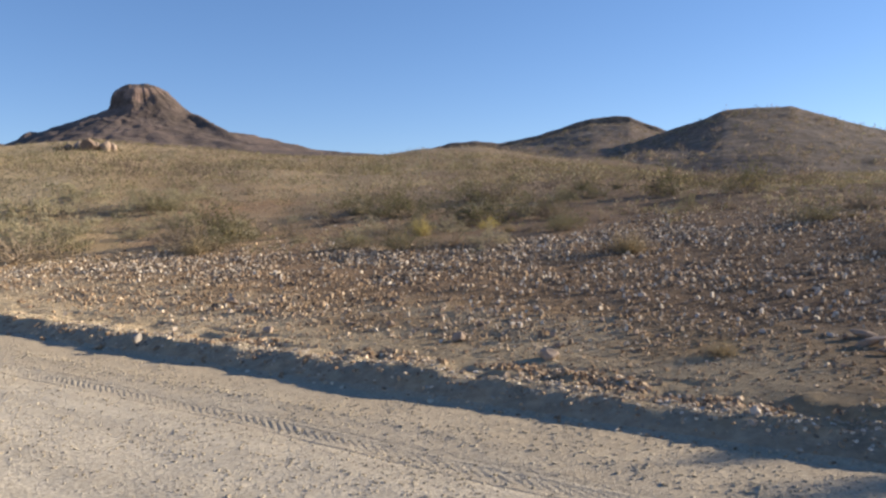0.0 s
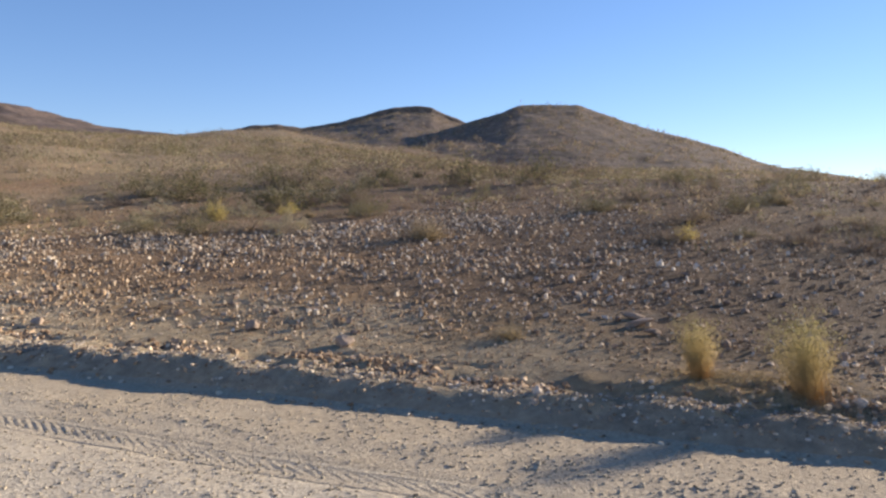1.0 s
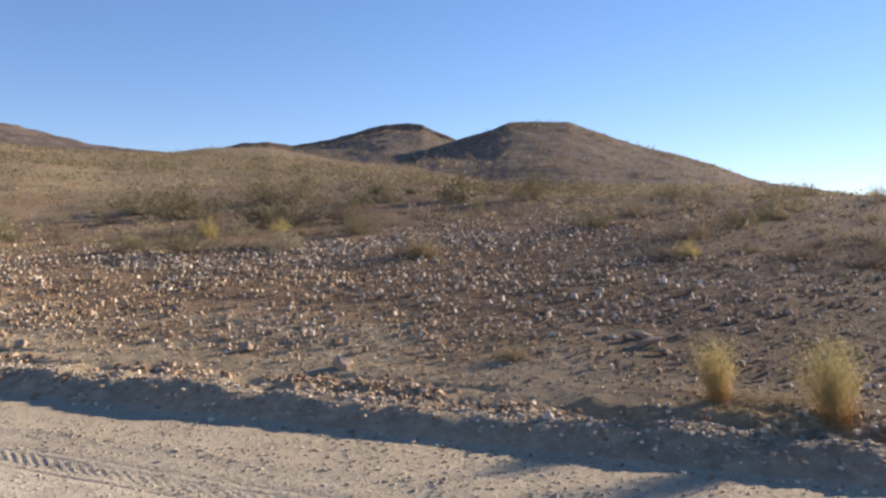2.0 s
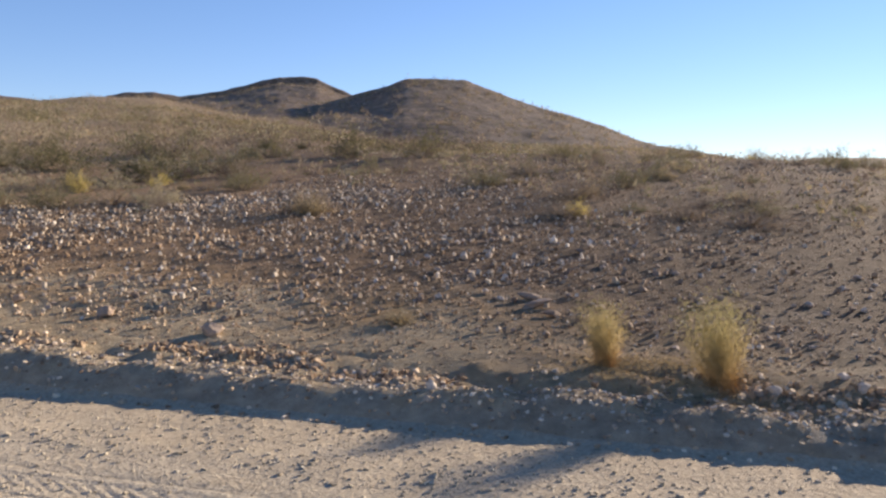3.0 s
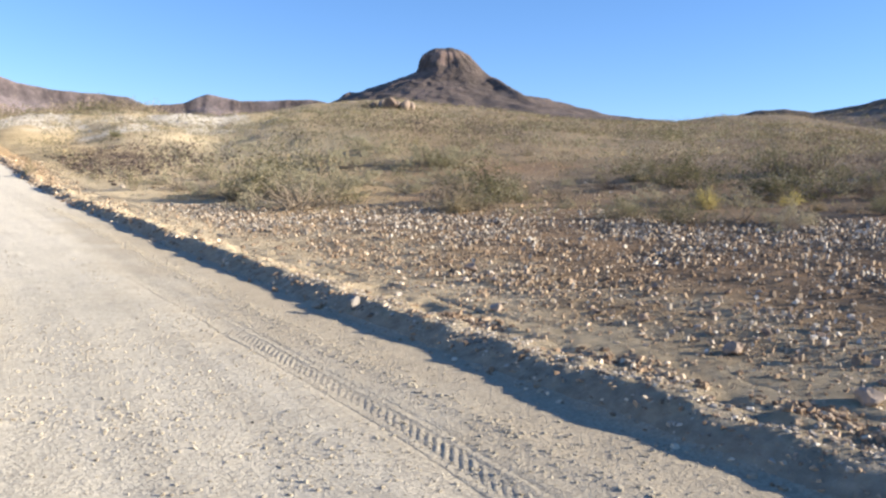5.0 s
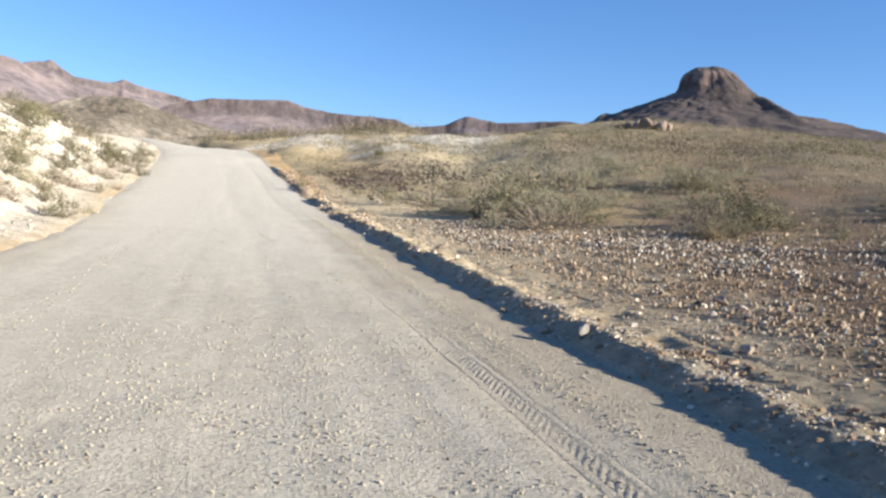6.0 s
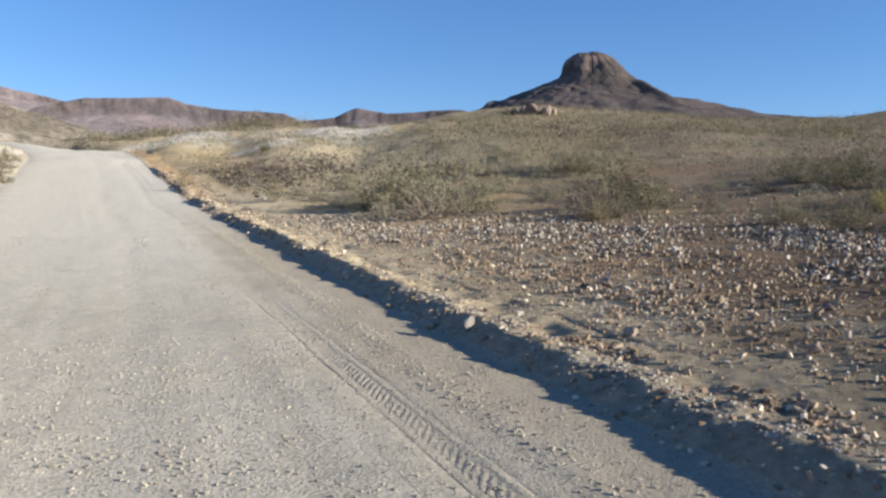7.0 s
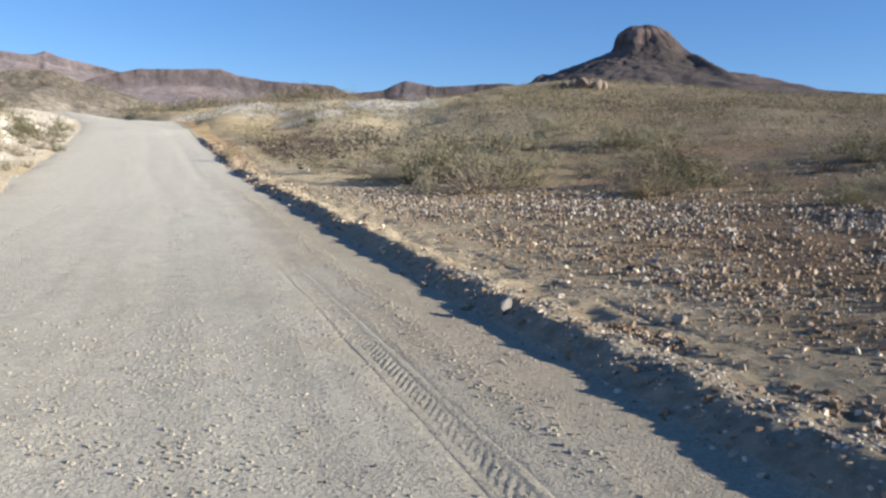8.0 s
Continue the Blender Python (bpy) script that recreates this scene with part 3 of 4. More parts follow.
ridge("mesa", [(27, 3.0), (22.5, 5.1), (21, 5.5), (19.8, 5.8), (17, 6.0), (14.6, 6.14), (13.5, 5.82), (11.5, 5.53), (9, 5.5), (7, 5.45), (6.0, 5.1), (3, 3.6)],
      1300, 420, 300, MESA, "distant flat topped mesa with dark red cliffs", "mesa", 0.17, 2.6, 41, 300, 1.0, None, 0.0009)
ridge("mesa", [(8, 4.4), (5.5, 5.0), (4.2, 5.1), (3.4, 5.25), (2.6, 5.7), (1.94, 5.98), (1.2, 5.9), (-0.3, 5.63), (-2, 5.85), (-4, 6.0), (-5.1, 6.13), (-6.4, 5.9), (-9, 5.2), (-14, 3.5)],
      2300, 500, 300, MESA, "distant bluish brown mesa with a small peak", "mesa", 0.11, 4, 51, 300, 1.2, None, 0.0012)


def butte():
    cx, cy = at_bearing(-14.55, 900)
    th = np.radians(np.arange(0, 360, 1.6))
    r = np.concatenate([np.linspace(0.5, 16, 10), np.linspace(17, 62, 70), np.geomspace(63, 330, 60)])
    R, T = np.meshgrid(r, th, indexing="ij")
    side = radians(-14.55)
    ex, ey = math.cos(side), math.sin(side)  # across the view, to its right
    X, Y = cx + R * np.cos(T), cy + R * np.sin(T)
    rgt = (X - cx) * ex + (Y - cy) * ey
    far = np.hypot(X - EYE[0], Y - EYE[1])
    w = 0.5 + 0.5 * rgt / R
    flutes = 0.05 * grain(T * 12, 0 * T, 3.2, 3) + 0.022 * grain(T * 12, 0 * T, 1.1, 5) + 0.012 * grain(T * 12, 0 * T, 0.45, 6)
    q = R / (1 + flutes * ease(10, 18, R) * ease(36, 28, R))
    slope_r = np.interp(q, [0, 6, 18, 27, 37, 47, 58, 73, 95, 118, 140, 189, 330], [10.15, 10.15, 9.98, 9.66, 9.02, 8.42, 7.90, 7.45, 7.02, 6.85, 6.5, 5.8, 4.9])
    slope_l = np.interp(q, [0, 10, 17.4, 25.5, 29, 30.5, 33, 44, 68, 90, 107, 160, 330], [10.14, 10.08, 9.94, 9.6, 9.2, 8.66, 8.38, 8.08, 7.52, 6.95, 6.6, 4.9, 3.2])
    front = np.interp(q, [0, 14, 19, 22.5, 25, 27, 36, 46, 68, 95, 130, 189, 330], [10.14, 10.02, 9.86, 9.62, 9.15, 9.0, 8.5, 8.08, 7.45, 6.95, 6.35, 5.7, 4.9])
    el = front + np.where(w > 0.5, (slope_r - front) * ease(0.5, 1, w), (slope_l - front) * ease(0.5, 0, w))
    steep = ease(15, 20, q) * ease(29, 26, q) * (1 - 0.75 * ease(0.6, 0.95, w))
    Z = 1.6 + far * np.tan(np.radians(el))
    spurs = np.abs(rough(X + 0.3 * Y, Y, 46, 5, 9))
    Z -= 0.9 * np.abs(rough(T * 40, 0 * T + R * 0.02, 5, 4, 17)) * ease(34, 60, R) * ease(200, 100, R) + 1.4 * spurs * ease(33, 60, R) * ease(330, 200, R)
    near_side = (X - cx) * ey - (Y - cy) * ex
    Z += 9.0 * np.exp(-(((rgt - 64 - 0.45 * (near_side - 45)) / 10) ** 2)) * np.exp(-(((near_side - 45) / 32) ** 2)) + 1.2 * rough(X, Y, 18, 5, 13) * ease(30, 50, R) + 0.8 * rough(X, Y, 7, 3, 15)
    Z += 3.5 * np.exp(-(((rgt + 108) / 6) ** 2)) * ease(60, 90, R) * np.exp(-(((R - 108) / 14) ** 2))
    me = sheet("butte", X, Y, Z, BUTTE, True, True, cliff=steep)
    tagged(new("butte", me), "steep brown butte with a fluted reddish cap", "butte", kind="structure")


butte()


# ---- stones ----
def ico(sub=0):
    bm = bmesh.new()
    bmesh.ops.create_icosphere(bm, subdivisions=sub + 1, radius=1)
    v = np.array([p.co for p in bm.verts])
    f = np.array([[q.index for q in p.verts] for p in bm.faces])
    bm.free()
    return v, f


ICO, ICO_F = ico(0)
ICO2, ICO2_F = ico(1)
rng = np.random.default_rng(7)


def angular(v, r):
    """Break a ball into a faceted stone: cut it by a few random planes."""
    v = v.copy()
    for _ in range(9):
        n = r.normal(size=3)
        n /= np.linalg.norm(n)
        h = v @ n - r.uniform(0.45, 0.8)
        v -= np.maximum(h, 0)[:, None] * n
    return v * (1 + 0.06 * r.normal(size=(len(v), 1)))


SHAPES = [angular(ICO2, rng) for _ in range(14)]
BLOCK = np.array([(1, 1, -1), (-1, 1, -1), (-1, -1, -1), (1, -1, -1), (1, 1, 1), (-1, 1, 1), (-1, -1, 1), (1, -1, 1)], float) * 0.62
BLOCK_F = np.array([(0, 3, 7), (0, 7, 4), (1, 0, 4), (1, 4, 5), (2, 1, 5), (2, 5, 6), (3, 2, 6), (3, 6, 7), (4, 7, 6), (4, 6, 5)])
GRIT = [BLOCK * rng.uniform(0.65, 1.2, (8, 1)) * np.where(BLOCK[:, 2:] > 0, rng.uniform(0.55, 0.95), 1.0) + rng.normal(scale=0.12, size=(8, 3)) for _ in range(14)]
CHIPS = [angular(ICO, rng) for _ in range(14)]


def strewn(name, x, y, size, mat, label, category, sink=0.25, flat=0.65, z=None, shapes=CHIPS, faces=ICO_F):
    """Many small stones as one loose mass."""
    n = len(x)
    k = rng.integers(0, len(shapes), n)
    base = np.array(shapes)[k]
    turn = rng.uniform(0, 2 * np.pi, n)
    stretch = np.stack([rng.uniform(0.75, 1.25, n), rng.uniform(0.7, 1.1, n), flat * rng.uniform(0.7, 1.25, n)], -1)
    p = base * stretch[:, None, :] * (size / 2)[:, None, None]
    tilt = rng.uniform(-0.5, 0.5, n)[:, None]
    px, pz = p[..., 0] * np.cos(tilt) - p[..., 2] * np.sin(tilt), p[..., 0] * np.sin(tilt) + p[..., 2] * np.cos(tilt)
    c, s = np.cos(turn)[:, None], np.sin(turn)[:, None]
    h = (surface(x, y) if z is None else z) + (0.5 - sink) * size * flat
    out = np.stack([px * c - p[..., 1] * s + x[:, None], px * s + p[..., 1] * c + y[:, None], pz + h[:, None]], -1)
    f = faces[None] + (np.arange(n) * base.shape[1])[:, None, None]
    ob = new(name, mesh_of(name, out.reshape(-1, 3), f.reshape(-1, 3), mat))
    return tagged(ob, label, category, kind="stuff")


def scatter(n, weight, x0, x1, y0, y1):
    """About n places drawn by weight(x, y) from 0 to 1."""
    x, y = rng.uniform(x0, x1, n), rng.uniform(y0, y1, n)
    keep = rng.uniform(size=n) < weight(x, y)
    return x[keep], y[keep]


def sizes(n, small, big, bias=2.2):
    return small + (big - small) * rng.uniform(size=n) ** bias


def eye_d(x, y):
    return np.hypot(x - EYE[0], y - EYE[1])


def pale_band(x, y):
    d, edge = eye_d(x, y), np.interp(bearing(x, y), STONY_AZ, STONY_D)
    b = bearing(x, y)
    band = ease(0.66, 0.86, d / edge) * (0.25 * ease(-80, -66, b) + 0.75 * ease(-68, -48, b))
    nearer = 0.5 * ease(0.34, 0.55, d / edge) * ease(-30, -42, b) * ease(-78, -68, b)
    return stony(x, y) * np.maximum(band, nearer)


def patchy(x, y):
    return np.clip(0.75 + 0.5 * rough(x, y, 1.6, 3, 101), 0.1, 1)


def field(x, y):
    """Stones thin out towards the berm and over the scrub's edge."""
    return np.clip(stony(x, y) + 0.35 * ease(3, 5, across(x, y)) * ease(34, 22, eye_d(x, y)) * ease(-48, -62, bearing(x, y)), 0, 1) * ease(0.9, 2.2, across(x, y)) * (1 - 0.5 * ease(-66, -80, bearing(x, y)))


in_view = lambda x, y: (bearing(x, y) > -99) & (bearing(x, y) < 10)
x, y = scatter(155000, lambda x, y: field(x, y) * (1 - 0.5 * pale_band(x, y)) * patchy(x, y) * in_view(x, y), -4, 30, -10, 32)
near = eye_d(x, y) < 10
strewn("scattered_stones", x[near], y[near], sizes(near.sum(), 0.016, 0.075, 3.2), STONE_MIX, "brown and grey stones strewn over the field", "stones", 0.18, 1.05, None, GRIT, BLOCK_F)
strewn("scattered_stones", x[~near], y[~near], sizes((~near).sum(), 0.024, 0.10, 3.0), STONE_MIX, "brown and grey stones farther out on the field", "stones", 0.15, 1.1, None, GRIT, BLOCK_F)
x, y = scatter(85000, lambda x, y: field(x, y) * patchy(x, y) * ease(16, 9, eye_d(x, y)) * in_view(x, y), 1, 18, -6, 20)
strewn("stone_chips", x, y, sizes(len(x), 0.012, 0.04, 1.5), STONE_MIX, "small stone chips strewn over the field", "stones", 0.25, 0.65, None, GRIT, BLOCK_F)
x, y = scatter(165000, lambda x, y: pale_band(x, y) * patchy(x, y) ** 2, -4, 26, -2, 32)
strewn("pale_stones", x, y, sizes(len(x), 0.022, 0.11, 2.6), STONE_PALE, "pale stones in a dense band across the field", "stones", 0.15, 1.15, None, GRIT, BLOCK_F)
x, y = scatter(10000, lambda x, y: field(x, y) * patchy(x, y) * in_view(x, y) * ease(26, 10, eye_d(x, y)), 0, 24, -8, 26)
strewn("pale_shards", x, y, sizes(len(x), 0.025, 0.085, 2.4), STONE_PALE, "pale upright shards among the brown stones", "stones", 0.12, 1.6, None, GRIT, BLOCK_F)
x, y = scatter(85000, lambda x, y: ease(0.5, 1.0, across(x, y)) * ease(30, 9, eye_d(x, y)) * ease(5, 2.5, across(x, y)) * 0.9, -4, 14, -5, 30)
strewn("small_stones", x, y, sizes(len(x), 0.012, 0.065, 2.2), STONE_MIX, "small stones and clods on sandy soil", "stones", 0.25, 0.65, None, GRIT, BLOCK_F)
x, y = scatter(24000, lambda x, y: (ease(14, 22, eye_d(x, y)) * ease(60, 34, eye_d(x, y)) * ease(1.5, 3, across(x, y))) * np.clip(0.35 + 0.7 * rough(x, y, 5, 3, 105), 0, 1), -6, 45, -20, 55)
strewn("far_stones", x, y, sizes(len(x), 0.05, 0.20, 2.6), STONE_MIX, "stones lying among the scrub", "stones", 0.25, 0.65, None, GRIT, BLOCK_F)
for n, small, big, bias, kinds, facets, reach, label in ((9000, 0.012, 0.036, 1.5, GRIT, BLOCK_F, 49, "small stone chips on the road berm"), (3400, 0.02, 0.08, 3.0, CHIPS, ICO_F, 20, "stones and clods on the near berm"),
                                                         (2600, 0.04, 0.16, 2.5, GRIT, BLOCK_F, 60, "stones and clods along the berm")):
    v = -4 + reach * rng.uniform(size=n) ** (1.5 if reach < 60 else 0.8)
    u = np.clip(np.where(rng.uniform(size=n) < 0.35, rng.normal(0.20, 0.12, n), rng.normal(0.72, 0.45, n)), -0.08, 1.9)
    x, y = road_edge(v) + u * np.sqrt(1 + road_slant(v) ** 2), v
    strewn("berm_stones", x, y, np.minimum(sizes(n, small, big, bias) * (1 + 0.015 * np.clip(v - 14, 0, 30)), 0.06 + 0.012 * np.clip(v - 4, 0, 30)), STONE_MIX, label, "stones", 0.3, 0.65, None, kinds, facets)
v = -3 + 17 * rng.uniform(size=13000)
u = np.clip(rng.normal(0.48, 0.16, 13000), 0.05, 1.2)
x, y = road_edge(v) + u * np.sqrt(1 + road_slant(v) ** 2), v
strewn("berm_clods", x, y, sizes(13000, 0.012, 0.065, 2.6), STONE_PALE, "pale clods and chips heaped on the crest of the berm", "clods", 0.25, 0.8, None, GRIT, BLOCK_F)
v = -3 + 13.5 * rng.uniform(size=5200)
keep = rng.uniform(size=5200) < np.clip(0.55 + 0.9 * rough(v, 0 * v, 1.1, 3, 151), 0.04, 1)
v = v[keep]
u = 0.92 + 0.14 * rough(v, 0 * v, 0.9, 3, 152) + rng.normal(0, 0.10, len(v))
x, y = road_edge(v) + u * np.sqrt(1 + road_slant(v) ** 2), v
strewn("berm_clods", x, y, sizes(len(x), 0.02, 0.085, 2.2), STONE_MIX, "brown earth clods in a broken row behind the berm", "clods", 0.15, 1.0, None, GRIT, BLOCK_F)
v = rng.uniform(-3, 30, 4600)
u = rng.normal(-0.88, 0.13, 4600)
x, y = road_edge(v) + u * np.sqrt(1 + road_slant(v) ** 2), v
strewn("windrow_gravel", x, y, sizes(len(x), 0.012, 0.05, 2.0), PEBBLE, "loose gravel in a thin line on the road", "gravel", 0.25, 0.65, None, GRIT, BLOCK_F)
v = rng.uniform(1, 24, 5200)
u = rng.choice([-2.07, -3.05, -4.4, -5.9], 5200) + rng.normal(0, 0.10, 5200) + 0.12 * grain(v, 0 * v, 3.0, 141)
keep = rng.uniform(size=5200) < np.clip(0.35 + 0.8 * rough(u * 3, v, 1.6, 3, 142), 0.03, 1)
x, y = (road_edge(v) + u * np.sqrt(1 + road_slant(v) ** 2))[keep], v[keep]
strewn("loose_clods", x, y, sizes(len(x), 0.012, 0.045, 2.4), PEBBLE, "small clods in faint lines along the wheel tracks", "gravel", 0.3, 0.7, None, GRIT, BLOCK_F)
x, y = scatter(95000, lambda x, y: (across(x, y) < 0.0) * (across(x, y) > -8) * ease(9, 3.5, np.hypot(x - 1.6, y - 4.5)) * np.clip(0.5 + 0.8 * rough(x, y, 0.9, 3, 120), 0.08, 1), -7, 6.5, 0.8, 14)
strewn("road_gravel", x, y, sizes(len(x), 0.010, 0.038, 2.2), PEBBLE, "loose gravel on the road surface", "gravel", 0.25, 0.8, None, GRIT, BLOCK_F)
x, y = scatter(34000, lambda x, y: ease(-0.4, 1.6, -(across(x, y) + road_w(y))) * ease(60, 25, eye_d(x, y)) * np.clip(0.5 + 0.6 * rough(x, y, 3, 3, 130), 0, 1), -34, -2, 2, 62)
strewn("bank_stones", x, y, sizes(len(x), 0.03, 0.17, 2.6), STONE_TUFF, "white tuff stones on the road bank", "stones", 0.25, 0.65, None, GRIT, BLOCK_F)
x, y = scatter(9000, lambda x, y: ease(3.0, 6.0, -(across(x, y) + road_w(y))) * ease(75, 35, eye_d(x, y)) * np.clip(0.25 + 0.9 * rough(x, y, 4, 3, 131), 0, 1), -42, -6, 8, 76)
strewn("bank_rubble", x, y, sizes(len(x), 0.12, 0.5, 2.6), STONE_TUFF, "pale tuff blocks on the upper bank", "stones", 0.25, 0.8, None, GRIT, BLOCK_F)
x, y = scatter(16000, lambda x, y: np.exp(-(((x + 5) / 4) ** 2 + ((y - 49) / 7) ** 2)) * (across(x, y) > 2.5), -16, 5, 34, 66)
strewn("dark_stones", x, y, sizes(len(x), 0.10, 0.34, 2.0), stone_material("dark_rubble", ((0.0, (0.075, 0.058, 0.050)), (1.0, (0.17, 0.135, 0.112)))), "dark brown rubble beside the road", "stones")

x, y = scatter(9000, lambda x, y: 0.8 * ease(0.3, 0.9, tuff_at(x, y)) * (across(x, y) > 2), -34, 8, 70, 122)
strewn("tuff_rubble", x, y, sizes(len(x), 0.10, 0.38, 2.6), STONE_TUFF, "pale rubble on the knoll beside the road", "stones", 0.3, 0.6, None, GRIT, BLOCK_F)

# single stones that stand out
STONE_MESH = [mesh_of("stone", s * (0.5, 0.42, 0.36), ICO2_F, STONE_GREY) for s in SHAPES]
WHITE_MESH = [mesh_of("stone", s * (0.5, 0.42, 0.40), ICO2_F, STONE_WHITE) for s in SHAPES]


def stone(x, y, size, white=False, turn=0.0, shape=0, tall=1.0, label=""):
    ob = new("stone", (WHITE_MESH if white else STONE_MESH)[shape % 14])
    z = float(surface(np.array([x]), np.array([y]))[0])
    ob.matrix_basis = Matrix.LocRotScale((x, y, z + 0.2 * size * tall), Euler((0.2 * math.sin(turn * 3), 0.25 * math.cos(turn * 13), turn)), (size, size, size * tall))
    return tagged(ob, label or ("white stone lying on the field" if white else "angular grey brown stone lying on the field"), "stone", "stones on the field")


rock = stone(2.76, 11.15, 0.25, False, 0.9, 9, 1.1, "pale grey block of rock on the road berm")
rock.data = mesh_of("stone", SHAPES[4] * (0.5, 0.34, 0.46), ICO2_F, ROCK_PALE)
for px, py, sz, turn, k in ((5.68, 7.72, 0.24, 2.0, 7), (5.69, 6.16, 0.28, 1.0, 5), (5.55, 9.12, 0.17, 0.4, 2), (4.92, 13.38, 0.30, 1.6, 4), (4.33, 10.38, 0.20, 2.6, 10)):
    stone(px, py, sz, False, turn, k, 0.9, "brown rock casting a shadow on the field")
for px, py, sz in ((6.92, 8.04, 0.11), (4.02, 12.23, 0.11), (4.58, 12.52, 0.13), (5.34, 3.51, 0.12), (10.06, 6.06, 0.17), (10.3, 5.8, 0.14), (9.8, 6.5, 0.11), (-3.0, 35.6, 0.26), (7.9, 5.1, 0.1),
                   (6.7, 0.9, 0.13), (6.95, 1.05, 0.10), (6.45, 1.52, 0.10), (6.50, 1.43, 0.13), (6.02, 2.95, 0.06), (6.09, 2.89, 0.07), (5.17, 3.43, 0.08), (12.1, 10.4, 0.13), (12.3, 9.9, 0.14), (9.1, 8.2, 0.12), (8.2, 9.5, 0.1)):
    stone(px, py, sz, True, px * 7, int(px * 10), 1.0)
for px, py, sz, turn, k in ((8.42, 4.28, 0.34, -0.9, 6), (8.18, 4.02, 0.40, -0.75, 3), (7.95, 3.78, 0.30, -1.0, 11)):
    slab = stone(px, py, sz, False, turn, k, 0.8, "low brown slab of a rock ledge in the field")
    slab.scale = (sz, 0.55 * sz, 0.36 * sz)
    slab.location.z -= 0.05 * sz
sx, sy = scatter(900, lambda x, y: ease(1.5, 2.5, across(x, y)) * stony(x, y), 3, 15, -3, 17)
order = np.argsort(eye_d(sx, sy))[:250]
for i, (px, py) in enumerate(zip(sx[order], sy[order])):
    stone(float(px), float(py), 0.06 + 0.09 * random.random() ** 2, random.random() < 0.07, random.random() * 6.28, i, random.uniform(0.7, 1.1))


# ---- plants ----
def tubes(starts, ways, lengths, r0, bend, r, sides=3, steps=3):
    """Thin tapered stalks from the starts along the ways, drooping by bend."""
    n = len(starts)
    t = np.linspace(0, 1, steps + 1)
    wob = r.normal(scale=0.10, size=(n, steps + 1, 3)) * lengths[:, None, None] * t[None, :, None]
    mid = starts[:, None] + ways[:, None] * (lengths[:, None] * t)[..., None] + wob
    mid[..., 2] -= bend * (lengths[:, None] * t**2)
    ang = np.arange(sides) / sides * 2 * np.pi
    side = np.cross(ways, [0.3, 0.2, 1.0]) + 1e-6
    side /= np.linalg.norm(side, axis=1, keepdims=True)
    other = np.cross(ways, side)
    rad = r0 * (1 - 0.8 * t)
    ring = side[:, None, None] * np.cos(ang)[None, None, :, None] + other[:, None, None] * np.sin(ang)[None, None, :, None]
    v = mid[:, :, None] + ring * rad[None, :, None, None]
    base = (np.arange(n) * (steps + 1) * sides)[:, None, None]
    k, j = np.meshgrid(np.arange(steps), np.arange(sides), indexing="ij")
    q = np.stack([k * sides + j, k * sides + (j + 1) % sides, (k + 1) * sides + (j + 1) % sides, (k + 1) * sides + j], -1).reshape(-1, 4)
    return v.reshape(-1, 3), (q[None] + base).reshape(-1, 4), mid


def leaves(places, size, r, long=2.0, up=0.3):
    """One small folded blade at each place."""
    n = len(places)
    w = r.normal(size=(n, 3))
    w[:, 2] += up
    w /= np.linalg.norm(w, axis=1, keepdims=True)
    s = np.cross(w, r.normal(size=(n, 3)))
    s /= np.linalg.norm(s, axis=1, keepdims=True) + 1e-6
    size = (size * r.uniform(0.6, 1.4, n))[:, None]
    v = np.stack([places - s * size * 0.5, places + w * size * long * 0.5 - 0.15 * size * np.cross(w, s), places + s * size * 0.5, places + w * size * long], 1)
    f = np.arange(n * 4).reshape(n, 4)[:, [0, 1, 2, 3]]
    return v.reshape(-1, 3), f


def dome_ways(n, r, spread, low=0.15):
    a, e = r.uniform(0, 2 * np.pi, n), np.arcsin(np.clip(r.uniform(low, 1, n) ** (1 / spread), 0, 1))
    return np.stack([np.cos(a) * np.cos(e), np.sin(a) * np.cos(e), np.sin(e)], -1)


def plant(name, label, category, stalk_mat, leaf_mat, height, stalks, leaf_n, leaf, seed, spread=1.0, long=2.0, bend=0.15, thick=0.008, low=0.2, leaf_from=0.35, leaf_name="foliage", fuzz=0.06):
    """A shrub at the origin: stems under one empty, and the foliage along them."""
    r = np.random.default_rng(seed)
    root = new(name)
    w = dome_ways(stalks, r, spread, low)
    start = np.stack([r.normal(scale=0.06 * height, size=stalks), r.normal(scale=0.06 * height, size=stalks), np.full(stalks, -0.02)], -1)
    length = height * r.uniform(0.6, 1.05, stalks)
    v, f, mid = tubes(start, w, length, thick, bend, r, 3, 3)
    part("branchwork", mesh_of("branchwork", v, f, stalk_mat), root)
    if leaf_n:
        i = r.integers(0, stalks, leaf_n)
        t = leaf_from + (1 - leaf_from) * r.uniform(size=leaf_n) ** 0.7
        seg = np.clip((t * 3).astype(int), 0, 2)
        fr = (t * 3 - seg)[:, None]
        p = mid[i, seg] * (1 - fr) + mid[i, seg + 1] * fr + r.normal(scale=fuzz * height, size=(leaf_n, 3))
        p[:, 2] = np.maximum(p[:, 2], 0.02)
        lv, lf = leaves(p, leaf, r, long)
        part(leaf_name, mesh_of(leaf_name, lv, lf, leaf_mat), root)
    tagged(root, label, category)
    return root


def with_height(me):
    z = np.empty(len(me.vertices) * 3, np.float32)
    me.vertices.foreach_get("co", z)
    me.attributes.new("height", "FLOAT", "POINT").data.foreach_set("value", z[2::3].copy())
    return me


